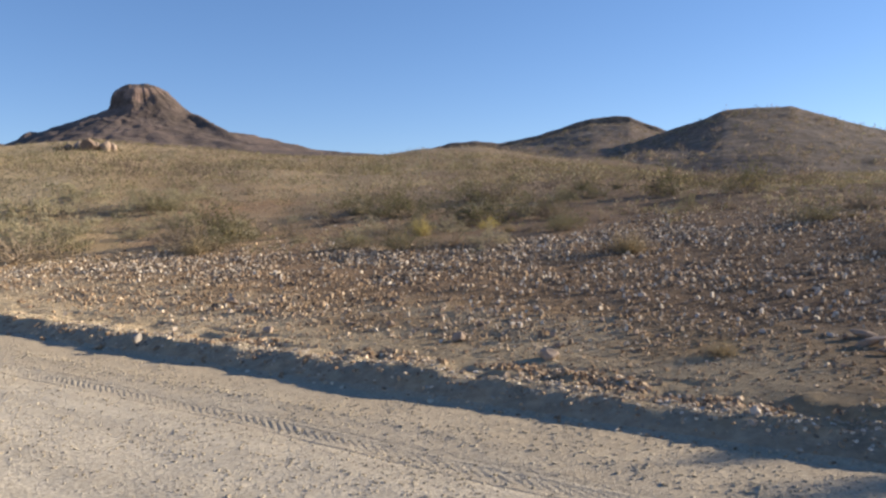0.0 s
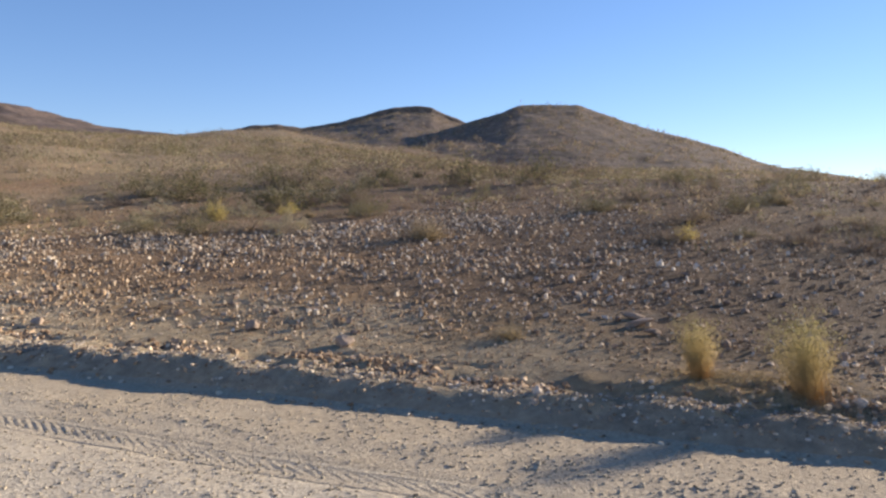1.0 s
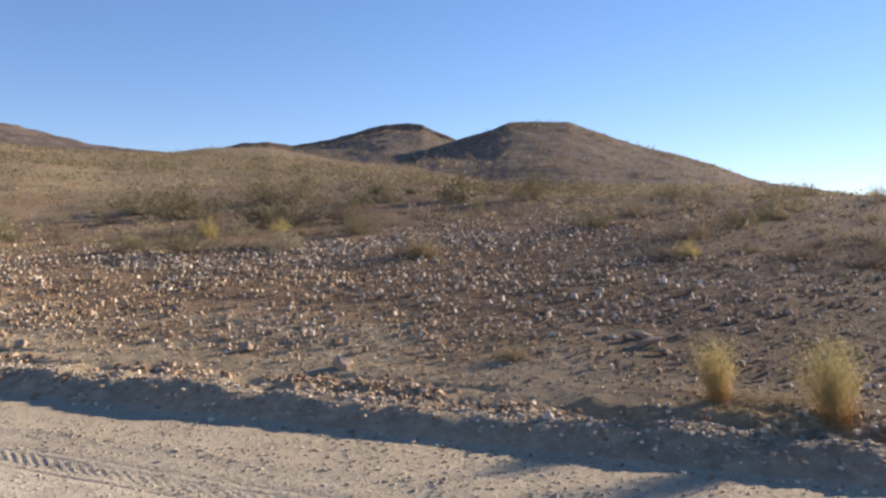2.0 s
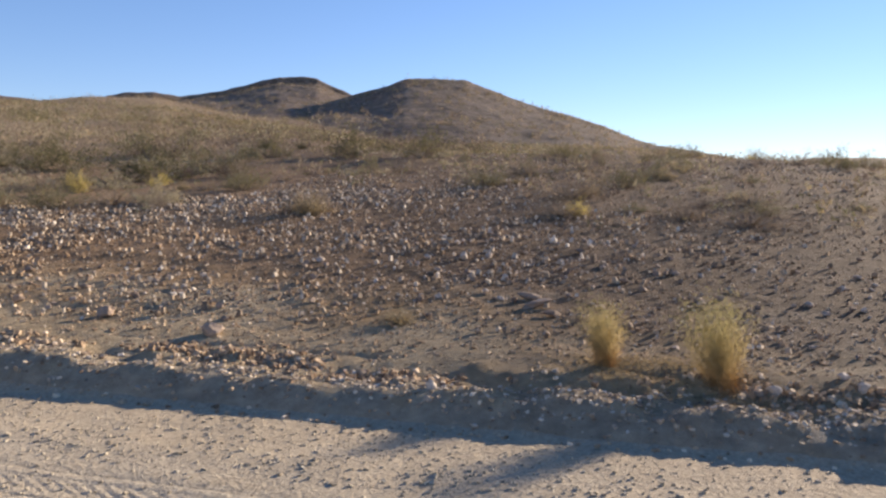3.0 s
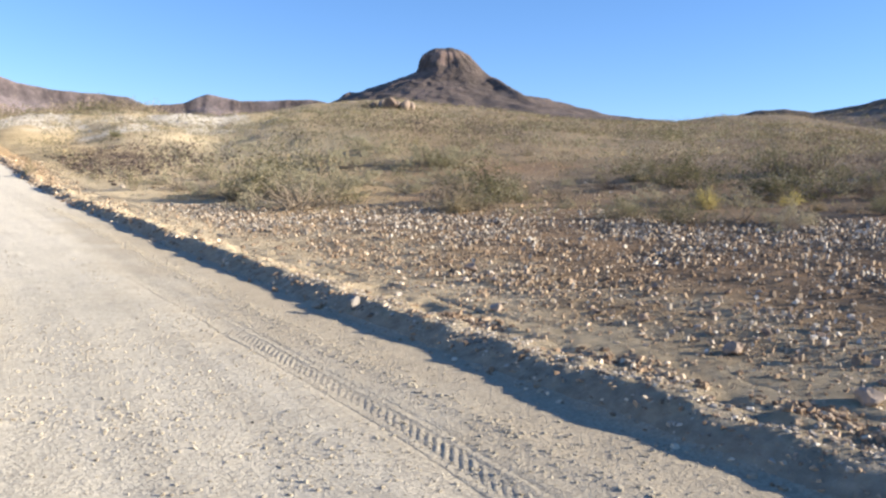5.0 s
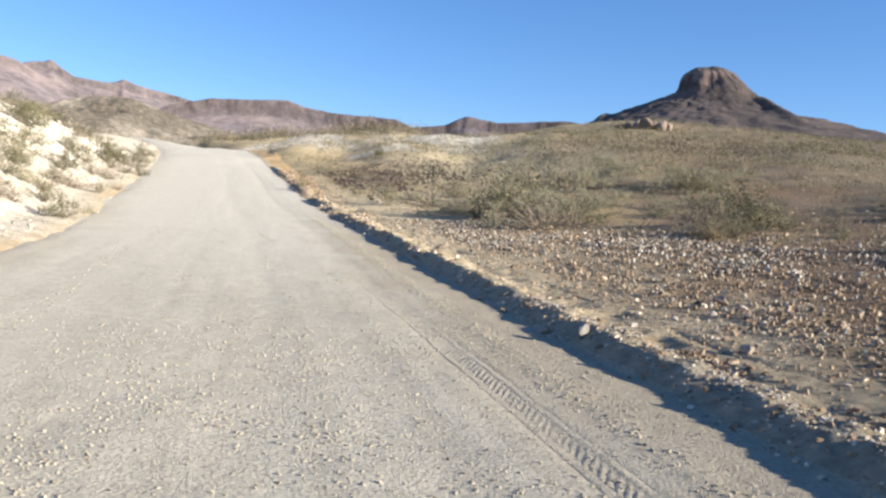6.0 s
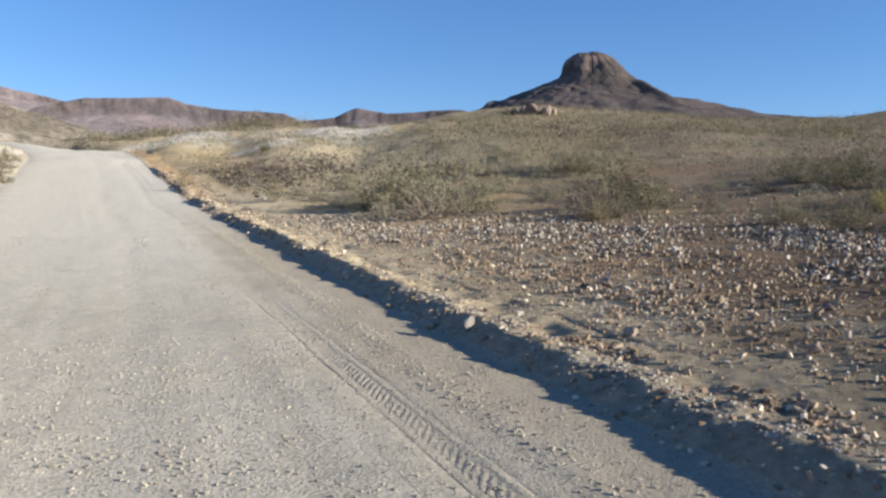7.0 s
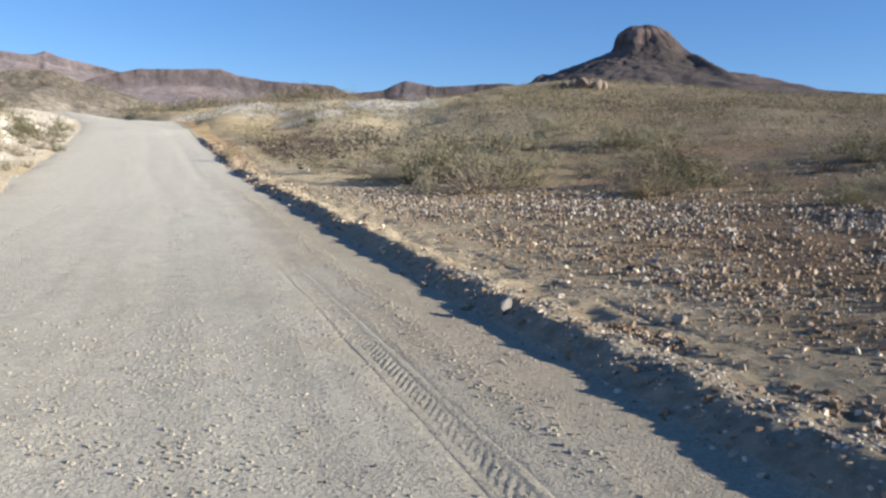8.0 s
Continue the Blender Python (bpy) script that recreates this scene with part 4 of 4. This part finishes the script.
def grass(name, label, height, blades, seed, mat, base_mat, spread=4.0, thick=0.004, tuft=0.2):
    """A feathery clump of upright stalks with a straw foot."""
    r = np.random.default_rng(seed)
    root = new(name)
    for key, n, h, m, lo in (("stalk_sheaf", blades, height, mat, 0.82), ("dry_base", blades // 3, height * 0.4, base_mat, 0.1)):
        w = dome_ways(n, r, spread, lo)
        start = np.stack([r.normal(scale=tuft * height, size=n), r.normal(scale=tuft * height, size=n), np.full(n, -0.02)], -1)
        v, f, mid = tubes(start, w, h * r.uniform(0.45, 1.05, n), thick, 0.12, r, 3, 3)
        if key == "stalk_sheaf":
            k = r.integers(0, n, n * 34)
            t = r.uniform(0.2, 1, n * 34) ** 0.7
            seg = np.clip((t * 3).astype(int), 0, 2)
            fr = (t * 3 - seg)[:, None]
            p = mid[k, seg] * (1 - fr) + mid[k, seg + 1] * fr + r.normal(scale=0.035 * height, size=(n * 34, 3))
            lv, lf = leaves(p, 0.0052, r, 6.0, 1.2)
            part("foliage", with_height(mesh_of("foliage", lv, lf, mat)), root)
        part(key, with_height(mesh_of(key, v, f, m)), root)
    return tagged(root, label, "shrub")


def spiky(name, label, height, blades, seed, mat):
    r = np.random.default_rng(seed)
    root = new(name)
    w = dome_ways(blades, r, 0.9, 0.1)
    v, f, _ = tubes(np.zeros((blades, 3)) + [0, 0, 0.25 * height], w, height * 0.75 * r.uniform(0.8, 1.1, blades), 0.022, 0.1, r, 3, 2)
    part("rosette", mesh_of("rosette", v, f, mat), root)
    v, f, _ = tubes(np.array([[0, 0, -0.03]]), np.array([[0, 0, 1.0]]), np.array([0.35 * height]), 0.09, 0, r, 8, 2)
    part("trunk", mesh_of("trunk", v, f, TWIG), root)
    return tagged(root, label, "yucca")


def family(k, big, few):
    """The kinds of plant; few: lighter ones for farther off."""
    n = lambda v: max(8, int(v * few))
    return dict(
        olive=[plant("shrub", "olive green creosote shrub on the slope", "shrub", TWIG, LEAF_OLIVE, 0.85, n(90), n(2600), 0.026 * big, k + i, 1.3, thick=0.008 * big) for i in range(2)],
        dry=[plant("shrub", "dry grey brown thorn shrub on the slope", "shrub", TWIG, LEAF_BROWN, 0.75, n(170), n(1500), 0.018 * big, k + 10 + i, 1.0, thick=0.0055 * big) for i in range(3)],
        dead=[plant("shrub", "dark leafless twiggy shrub on the slope", "shrub", LEAF_DARK, LEAF_DARK, 0.75, n(150), n(1700), 0.022 * big, k + 15 + i, 0.9, thick=0.0055 * big) for i in range(2)],
        sage=[plant("shrub", "grey green sage shrub on the slope", "shrub", TWIG, LEAF_SAGE, 0.65, n(70), n(2400), 0.026 * big, k + 20 + i, 0.9, thick=0.007 * big) for i in range(2)],
        green=[plant("shrub", "dark green leafy shrub on the slope", "shrub", TWIG, LEAF_GREEN, 0.9, n(60), n(2600), 0.032 * big, k + 30 + i, 1.0, thick=0.008 * big) for i in range(2)],
        straw=[plant("grass_clump", "dry straw coloured bunch grass", "grass", LEAF_STRAW, LEAF_STRAW, 0.42, n(150), n(700), 0.012 * big, k + 40 + i, 2.2, 5.0, 0.3, 0.004 * big, 0.3) for i in range(2)],
        yellow=[plant("shrub", "yellow green brittle shrub on the slope", "shrub", LEAF_STRAW, LEAF_YELLOW, 0.6, n(120), n(1900), 0.018 * big, k + 50 + i, 1.6, 3.0, thick=0.006 * big) for i in range(2)],
        dome=[plant("shrub", "broad rounded grey green shrub with a dark hollow", "shrub", TWIG, LEAF_SAGE, 0.8, n(90), 3400, 0.026, k + 70, 0.75, low=0.06, leaf_from=0.62, fuzz=0.05)],
        mound=[plant("shrub", "tall pale yellowish shrub on the crest of the slope", "shrub", TWIG, LEAF_STRAW, 0.8, n(60), 1500, 0.05, k + 80, 0.75, low=0.06, leaf_from=0.5, fuzz=0.05)],
        knot=[plant("shrub", "compact dark shrub on the slope", "shrub", TWIG, LEAF_GREEN, 0.8, 24, 420, 0.13, k + 90, 1.0, 1.4, low=0.1, leaf_from=0.15, fuzz=0.10)],
        yucca=[spiky("yucca", "spiky green yucca on the slope", 0.8, 110 if few == 1 else 60, k + 60, LEAF_GREEN)],
    )


KINDS, LIGHT = family(100, 1.0, 0.7), family(300, 1.3, 0.30)
USED = set()


def put(kind, x, y, scale=1.0, label="", group="shrubs on the desert slope", wide=1.0):
    pick = KINDS[kind] if math.hypot(x - EYE[0], y - EYE[1]) < 23 else LIGHT[kind]
    proto = pick[random.randrange(len(pick))]
    z = float(surface(np.array([x]), np.array([y]))[0])
    turn = random.uniform(0, 6.28)
    m = Matrix.LocRotScale((x, y, z - 0.02), Euler((random.uniform(-0.08, 0.08), random.uniform(-0.08, 0.08), turn)), (scale * wide, scale * wide, scale))
    if proto.name in USED:
        ob = copy_thing(proto, m)
    else:
        USED.add(proto.name)
        proto.matrix_basis = m
        ob = proto
    return tagged(ob, label, group=group)


# the two feathery shrubs on the berm
for bx0, by0, h, n, sd, wide in ((6.44, 2.62, 0.62, 175, 201, 0.05), (6.42, 1.74, 0.76, 235, 202, 0.065)):
    ob = grass("shrub", "feathery yellow green shrub with a straw foot on the berm", h, n, sd, LEAF_FEATHER, LEAF_STRAW, 3.4, 0.0017, wide)
    ob.location = (bx0, by0, float(surface(np.array([bx0]), np.array([by0]))[0]) - 0.02)
    ob.rotation_euler = (-0.08 if h < 0.7 else -0.16, 0, 0)
    tagged(ob, group="feathery shrubs on the berm")
lx = np.concatenate([rng.normal(6.38, 0.20, 1500), rng.normal(6.50, 0.26, 2300)])
ly = np.concatenate([rng.normal(2.55, 0.22, 1500), rng.normal(1.98, 0.30, 2300)])
lv, lf = leaves(np.stack([lx, ly, surface(lx, ly) + 0.012], -1), 0.006, np.random.default_rng(5), 11.0, 0.0)
lv[:, 2] = np.clip(lv[:, 2], surface(lv[:, 0], lv[:, 1]) + 0.004, surface(lv[:, 0], lv[:, 1]) + 0.03)
tagged(new("straw_litter", mesh_of("straw_litter", lv, lf, LEAF_STRAW)), "dry straw litter under the feathery shrubs", "straw", kind="stuff")

put("yellow", 13.3, 20.0, 1.3, "bright yellow green shrub with a dark foot", wide=0.62)
put("dry", 13.6, 20.3, 0.9)
put("straw", 12.5, 11.1, 1.6, "straw coloured bush among pale stones", wide=1.2)
put("dry", 12.9, 11.4, 1.1)
put("dry", 11.3, 24.7, 1.25, "dry twiggy shrub on reddish soil")
for px, py, k, sc, w, label in ((7.6, 23.9, "dry", 1.45, 1.5, "broad hazy dry shrub at the edge of the stones"), (3.3, 26.9, "dry", 1.6, 1.4, "broad pale hazy shrub at the edge of the stones"),
                                (16.6, 30.3, "green", 1.3, 1.2, ""), (10.9, 38.9, "green", 1.4, 1.1, "dark green shrub on the slope"), (12.3, 39.6, "sage", 1.3, 1.2, ""), (9.4, 39.6, "sage", 1.2, 1.2, ""),
                                (14.4, 6.6, "dry", 0.85, 1.6, "broad hazy dry shrub on dark soil"), (16.9, 7.4, "dry", 0.95, 1.5, "broad hazy dry shrub on dark soil"), (15.3, 3.4, "dry", 0.85, 1.6, "broad hazy dry shrub on dark soil"),
                                (18.5, 10.5, "olive", 0.9, 1.4, ""), (19.6, 7.2, "olive", 0.8, 1.5, ""), (17.8, 3.9, "dry", 0.9, 1.5, ""), (21.5, 10.8, "dry", 1.0, 1.6, "")):
    put(k, px, py, sc, label, wide=w)
put("dry", 24.0, 28.2, 1.2, "dark dry shrub on the slope")
put("yellow", 14.6, 6.3, 0.62, "small pale yellow shrub on the field")
put("straw", 6.9, 4.9, 0.42, "small tuft of dry grass among stones")
for px, py, s, k in ((1.4, 30.9, 0.8, "dry"), (2.6, 35.4, 1.3, "green"), (4.7, 31.6, 1.0, "dry"), (-0.8, 35.0, 1.0, "dry"), (7.9, 26.4, 1.2, "dry"), (8.7, 27.0, 1.1, "dry"), (-1.6, 37.2, 1.0, "sage"), (0.2, 38.8, 1.3, "olive"), (4.0, 38.0, 1.3, "sage")):
    put(k, px, py, s)
put("green", 2.0, 30.4, 1.5, "dark green shrub against a pale rounded bush", wide=0.8)
for px, py, s, w in ((0.3, 32.4, 1.45, 1.1), (3.2, 30.9, 1.65, 1.05), (4.6, 30.2, 1.2, 1.1)):
    put("dome", px, py, s, "pale grey green rounded bush beside the field", wide=w)
for px, py, s in ((5.8, 33.4, 1.1), (9.8, 33.5, 1.0), (11.0, 41.0, 1.2), (13.4, 42.5, 1.1), (7.2, 41.5, 1.1), (5.6, 43.8, 1.2), (9.0, 46.0, 1.2)):
    put("dome", px, py, s, wide=1.15)
for px, py, s in ((-5.2, 47.5, 0.9), (-7.4, 53.0, 1.2), (-4.6, 52.2, 1.0), (17.0, 43.0, 1.2), (-3.9, 44.6, 0.7), (-6.1, 50.1, 0.8), (-3.2, 48.0, 0.7)):
    put("dry", px, py, s, "dark dry shrub beside the road")
put("olive", -7.9, 42.4, 1.15, "thin dry upright shrub on the berm", wide=0.45)
for b, s in ((-12.5, 1.0), (-11.8, 1.4), (-11.2, 1.2), (-10.6, 1.5), (-9.9, 1.0), (-9.3, 1.2)):
    px, py = at_bearing(b, 106)
    put("mound", float(px), float(py), s, wide=1.2)
for b, d, s, k in ((-12.3, 105.0, 1.5, 2), (-11.9, 104.5, 2.1, 5), (-11.3, 106.0, 1.3, 8), (-10.9, 104.0, 2.3, 3), (-10.3, 105.5, 1.6, 12), (-9.6, 105.0, 1.2, 7)):
    px, py = at_bearing(b, d)
    stone(float(px), float(py), s, False, 2.1 * k, k, 1.35, "tan boulder on the crest of the slope")
for px, py, s in ((27.7, 27.5, 0.9), (28.6, 26.0, 0.8), (-7.4, 65.6, 1.3), (24.5, 25.0, 0.6), (34, 40, 1.1)):
    put("yucca", px, py, s, group="yuccas on the slope")
for px, py, s, k in ((-11.7, 23.7, 0.9, "dry"), (-12.4, 26.5, 0.9, "olive"), (-18.5, 45.2, 1.1, "dry"), (-19.2, 42.0, 1.2, "olive"), (-13.6, 27.5, 1.0, "sage"), (-15.2, 33.0, 1.1, "dry"), (-16.2, 30.8, 1.2, "olive"),
                     (-14.0, 24.6, 1.0, "sage"), (-17.4, 36.5, 1.1, "green"), (-12.8, 21.0, 1.0, "dry"), (-14.9, 29.0, 0.9, "olive"), (-17.9, 40.2, 1.2, "dry"), (-20.6, 47.5, 1.2, "green"), (-21.8, 51.0, 1.3, "olive"), (-13.1, 23.2, 0.6, "dry"), (-16.6, 26.4, 1.2, "dry"), (-19.6, 33.2, 1.3, "olive"), (-23.0, 43.0, 1.3, "sage"), (-22.4, 55.5, 1.3, "dry")):
    put(k, px, py, s, group="shrubs on the white bank")


for b, s, w in ((-75.96, 0.8, 0.9), (-77.2, 0.6, 1.0), (-77.8, 1.0, 0.8), (-79.4, 0.5, 1.4), (-80.6, 0.5, 1.4), (-82.87, 0.8, 0.8), (-83.53, 1.3, 0.4), (-85.4, 0.6, 1.3)):
    px, py = at_bearing(b, 132)
    put("knot", float(px), float(py), s, "dark shrub standing on the skyline", "plants on the skyline", w)


bank_r = random.Random(31)
for i in range(92):
    py = bank_r.uniform(13, 62)
    px = float(road_edge(py)) - 8.6 - 13 * bank_r.random() ** 1.2
    put(bank_r.choice(("dry", "olive", "green", "olive", "green")), px, py, bank_r.uniform(0.5, 1.2), group="shrubs on the white bank")


def scrubby(x, y):
    u, d = across(x, y), eye_d(x, y)
    right = ease(2.5, 6, u) * (1 - stony(x, y))
    left = ease(1.2, 5, -(u + road_w(y))) * 0.55 * (y > 5)
    right = np.maximum(right, 0.9 * ease(1.5, 2.6, u) * ease(32, 40, y))
    right = right * (1 - 0.3 * np.exp(-(((x + 4) / 13) ** 2 + ((y - 66) / 30) ** 2)))
    clear_rubble = 1 - 0.85 * np.exp(-(((x + 5) / 3.5) ** 2 + ((y - 48) / 6) ** 2)) - 0.6 * np.exp(-(((x - 2) / 5) ** 2 + ((y - 57) / 8) ** 2))
    clear = 1 - 0.75 * np.exp(-(((x - 13) / 6) ** 2 + ((y - 36) / 7) ** 2))
    return np.clip((right + left) * clear * clear_rubble * (0.5 + 0.35 * ease(-50, -75, bearing(x, y)) + 0.65 * rough(x, y, 5, 3, 200)), 0, 1)


def mix_at(x, y, q):
    """Which kind grows at a place."""
    if across(x, y) < 0:
        return "dry" if q < 0.4 else "olive" if q < 0.75 else "sage" if q < 0.9 else "green"
    return "dead" if q < 0.17 else "dry" if q < 0.34 else "olive" if q < 0.58 else "sage" if q < 0.74 else "straw" if q < 0.90 else "yellow" if q < 0.93 else "green"


sx, sy = scatter(2600, lambda x, y: scrubby(x, y) * ease(58, 44, eye_d(x, y)), -34, 56, -22, 58)
keep = (bearing(sx, sy) > -98) & (bearing(sx, sy) < 42)
sx, sy = sx[keep], sy[keep]
order = np.argsort(eye_d(sx, sy))[:190]
for px, py in zip(sx[order], sy[order]):
    put(mix_at(float(px), float(py), random.random()), float(px), float(py), random.uniform(0.5, 1.35) * (0.65 if bearing(px, py) < -58 else 1.0))
REACH = float(eye_d(sx, sy)[order].max())


def thicket(name, x, y, height, blades, leaf, mat, label, z=None):
    """Scrub farther off: each bush a loose heap of blades and twigs, all in one mass."""
    r = np.random.default_rng(len(x))
    n = len(x)
    z = surface(x, y) if z is None else z
    c = r.normal(size=(n, blades, 3)) * (0.34, 0.34, 0.22)
    c[..., 2] = np.abs(c[..., 2]) * 1.4 + 0.06
    lean = r.normal(scale=0.18, size=(n, 1, 2))
    c[..., :2] += lean * c[..., 2:]
    p = c * height[:, None, None] + np.stack([x, y, z], -1)[:, None]
    v, f = leaves(p.reshape(-1, 3), leaf * np.repeat(height, blades), r, 2.2, 0.8)
    me = mesh_of(name, v, f, mat)
    tone = me.attributes.new("bush", "FLOAT", "POINT")
    tone.data.foreach_set("value", np.repeat(r.uniform(0.1, 1.0, n), blades * 4).astype(np.float32))
    return tagged(new(name, me), label, "scrub", kind="stuff")


def far_scrub(n, lo, hi):
    x, y = scatter(n, lambda x, y: np.clip(scrubby(x, y) * 1.1, 0, 1) * (eye_d(x, y) > lo) * (eye_d(x, y) < hi) * (bearing(x, y) > -100) * (bearing(x, y) < 45), -110, 150, -40, 150)
    return x, y


for mat, n, blades, label in ((LEAF_BROWN, 3900, 30, "dry brown scrub on the slope"), (LEAF_OLIVE, 6400, 30, "olive green scrub on the slope"), (LEAF_SAGE, 3000, 30, "grey green scrub on the slope"),
                              (LEAF_STRAW, 700, 30, "straw coloured grass on the slope"), (LEAF_GREEN, 1500, 36, "dark green scrub on the slope")):
    x, y = far_scrub(n, REACH * 0.94, 165)
    thicket("distant_scrub", x, y, (0.8 + 1.1 * rng.uniform(size=len(x)) ** 1.5) * (1 - 0.62 * ease(70, 112, eye_d(x, y))) * (1 - 0.6 * ease(-58, -70, bearing(x, y))), blades, 0.066, mat, label)

# darker clumps of larger bushes on the slope
for mat, n, seed, label in ((LEAF_DARK, 2300, 230, "clumps of dark leafless brush on the slope"), (LEAF_SAGE, 1700, 236, "clumps of grey green bushes on the slope"), (LEAF_OLIVE, 1800, 243, "clumps of olive bushes on the slope")):
    x, y = scatter(n, lambda x, y: ease(0.15, 0.6, rough(x, y, 13, 3, seed)) * (across(x, y) > 6) * (1 - stony(x, y)) * (eye_d(x, y) > 31) * ease(88, 62, eye_d(x, y)) * (bearing(x, y) > -62) * (bearing(x, y) < 6), -12, 95, 8, 118)
    thicket("bush_clumps", x, y, (1.0 + 0.9 * rng.uniform(size=len(x)) ** 1.5) * (1 - 0.35 * ease(60, 90, eye_d(x, y))), 54, 0.056, mat, label)

# dead brush on the rubble and scrub along the far part of the berm
x, y = scatter(420, lambda x, y: np.exp(-(((x + 4.5) / 3.4) ** 2 + ((y - 49) / 6) ** 2)) * (across(x, y) > 2.2), -14, 5, 36, 64)
thicket("dead_brush", x, y, 0.5 + 0.5 * rng.uniform(size=len(x)), 60, 0.06, LEAF_DARK, "dark dead brush on the rubble beside the road")
for mat, n, label in ((LEAF_OLIVE, 800, "olive scrub along the far berm"), (LEAF_SAGE, 500, "grey green scrub along the far berm")):
    x, y = scatter(n, lambda x, y: ease(1.0, 1.6, across(x, y)) * ease(6, 3, across(x, y)) * ease(31, 40, y) * ease(96, 80, y), -30, 4, 30, 98)
    thicket("berm_scrub", x, y, 0.4 + 0.7 * rng.uniform(size=len(x)) ** 1.5, 50, 0.05, mat, label)

# scrub beyond the brow of the road
ba, bd = rng.uniform(5, 24, 900), rng.uniform(112, 190, 900)
bx0, by0 = at_bearing(ba, bd)
off_road = (across(bx0, by0) > 1.5) | (across(bx0, by0) < -11)
for mat, pick, label in ((LEAF_GREEN, slice(0, 450), "olive scrub beyond the brow of the road"), (LEAF_BROWN, slice(450, 900), "brown scrub beyond the brow of the road")):
    qx, qy = bx0[pick][off_road[pick]], by0[pick][off_road[pick]]
    thicket("brow_scrub", qx, qy, 1.2 + 1.3 * rng.uniform(size=len(qx)), 30, 0.085, mat, label)

# low tufts between the shrubs
for mat, n, label in ((LEAF_STRAW, 7000, "low dry grass tufts on the slope"), (LEAF_BROWN, 11000, "low brown dead brush on the slope"), (LEAF_SAGE, 6000, "low grey green plants on the slope"), (LEAF_OLIVE, 15000, "low olive plants on the slope")):
    x, y = scatter(n, lambda x, y: np.clip(np.maximum(ease(3.0, 7.0, across(x, y)), ease(1.3, 2.2, across(x, y)) * ease(30, 38, y)) * (1 - stony(x, y)) * (1 - 0.55 * np.exp(-(((x - 0) / 9) ** 2 + ((y - 60) / 16) ** 2))) * (0.75 + 0.5 * rough(x, y, 4, 3, 220)), 0, 1) * ease(150, 100, eye_d(x, y)) * (bearing(x, y) > -100) * (bearing(x, y) < 12), -30, 100, -30, 130)
    thicket("low_scrub", x, y, (0.18 + 0.26 * rng.uniform(size=len(x)) ** 1.6) * (1 + 0.7 * ease(45, 90, eye_d(x, y))), 8, 0.2, mat, label)

x, y = scatter(9000, lambda x, y: ease(-64, -76, bearing(x, y)) * (bearing(x, y) > -100) * ease(15, 21, eye_d(x, y)) * ease(110, 80, eye_d(x, y)) * np.clip(0.5 + 0.8 * rough(x, y, 5, 3, 224), 0, 1), 8, 110, -30, 40)
thicket("low_scrub", x, y, 0.2 + 0.3 * rng.uniform(size=len(x)) ** 1.6, 12, 0.14, LEAF_DARK, "low dark brush on the far side of the field")

# scrub on the hills
for sx, sy, sz, d in SLOPES:
    if d < 600:
        n = 2300
        k = rng.integers(0, len(sx), n)
        for mat, m, label in ((LEAF_BROWN, 0.72, "brown scrub on the hill"), (LEAF_OLIVE, 0.3, "olive scrub on the hill")):
            m = m if d < 400 else 0.9 if mat is LEAF_BROWN else 0.1
            q = k[rng.uniform(size=n) < m]
            thicket("hill_scrub", sx[q] + rng.normal(scale=0.3, size=len(q)), sy[q] + rng.normal(scale=0.3, size=len(q)), (0.5 + 0.9 * rng.uniform(size=len(q)) ** 2) * (1.0 if d < 400 else 1.6), 9, 0.24, mat, label, sz[q] - 0.1)

# prototypes that found no place
for pick in (KINDS, LIGHT):
    for some in pick.values():
        for proto in some:
            if proto.name not in USED:
                for o in (*proto.children_recursive, proto):
                    bpy.data.objects.remove(o)
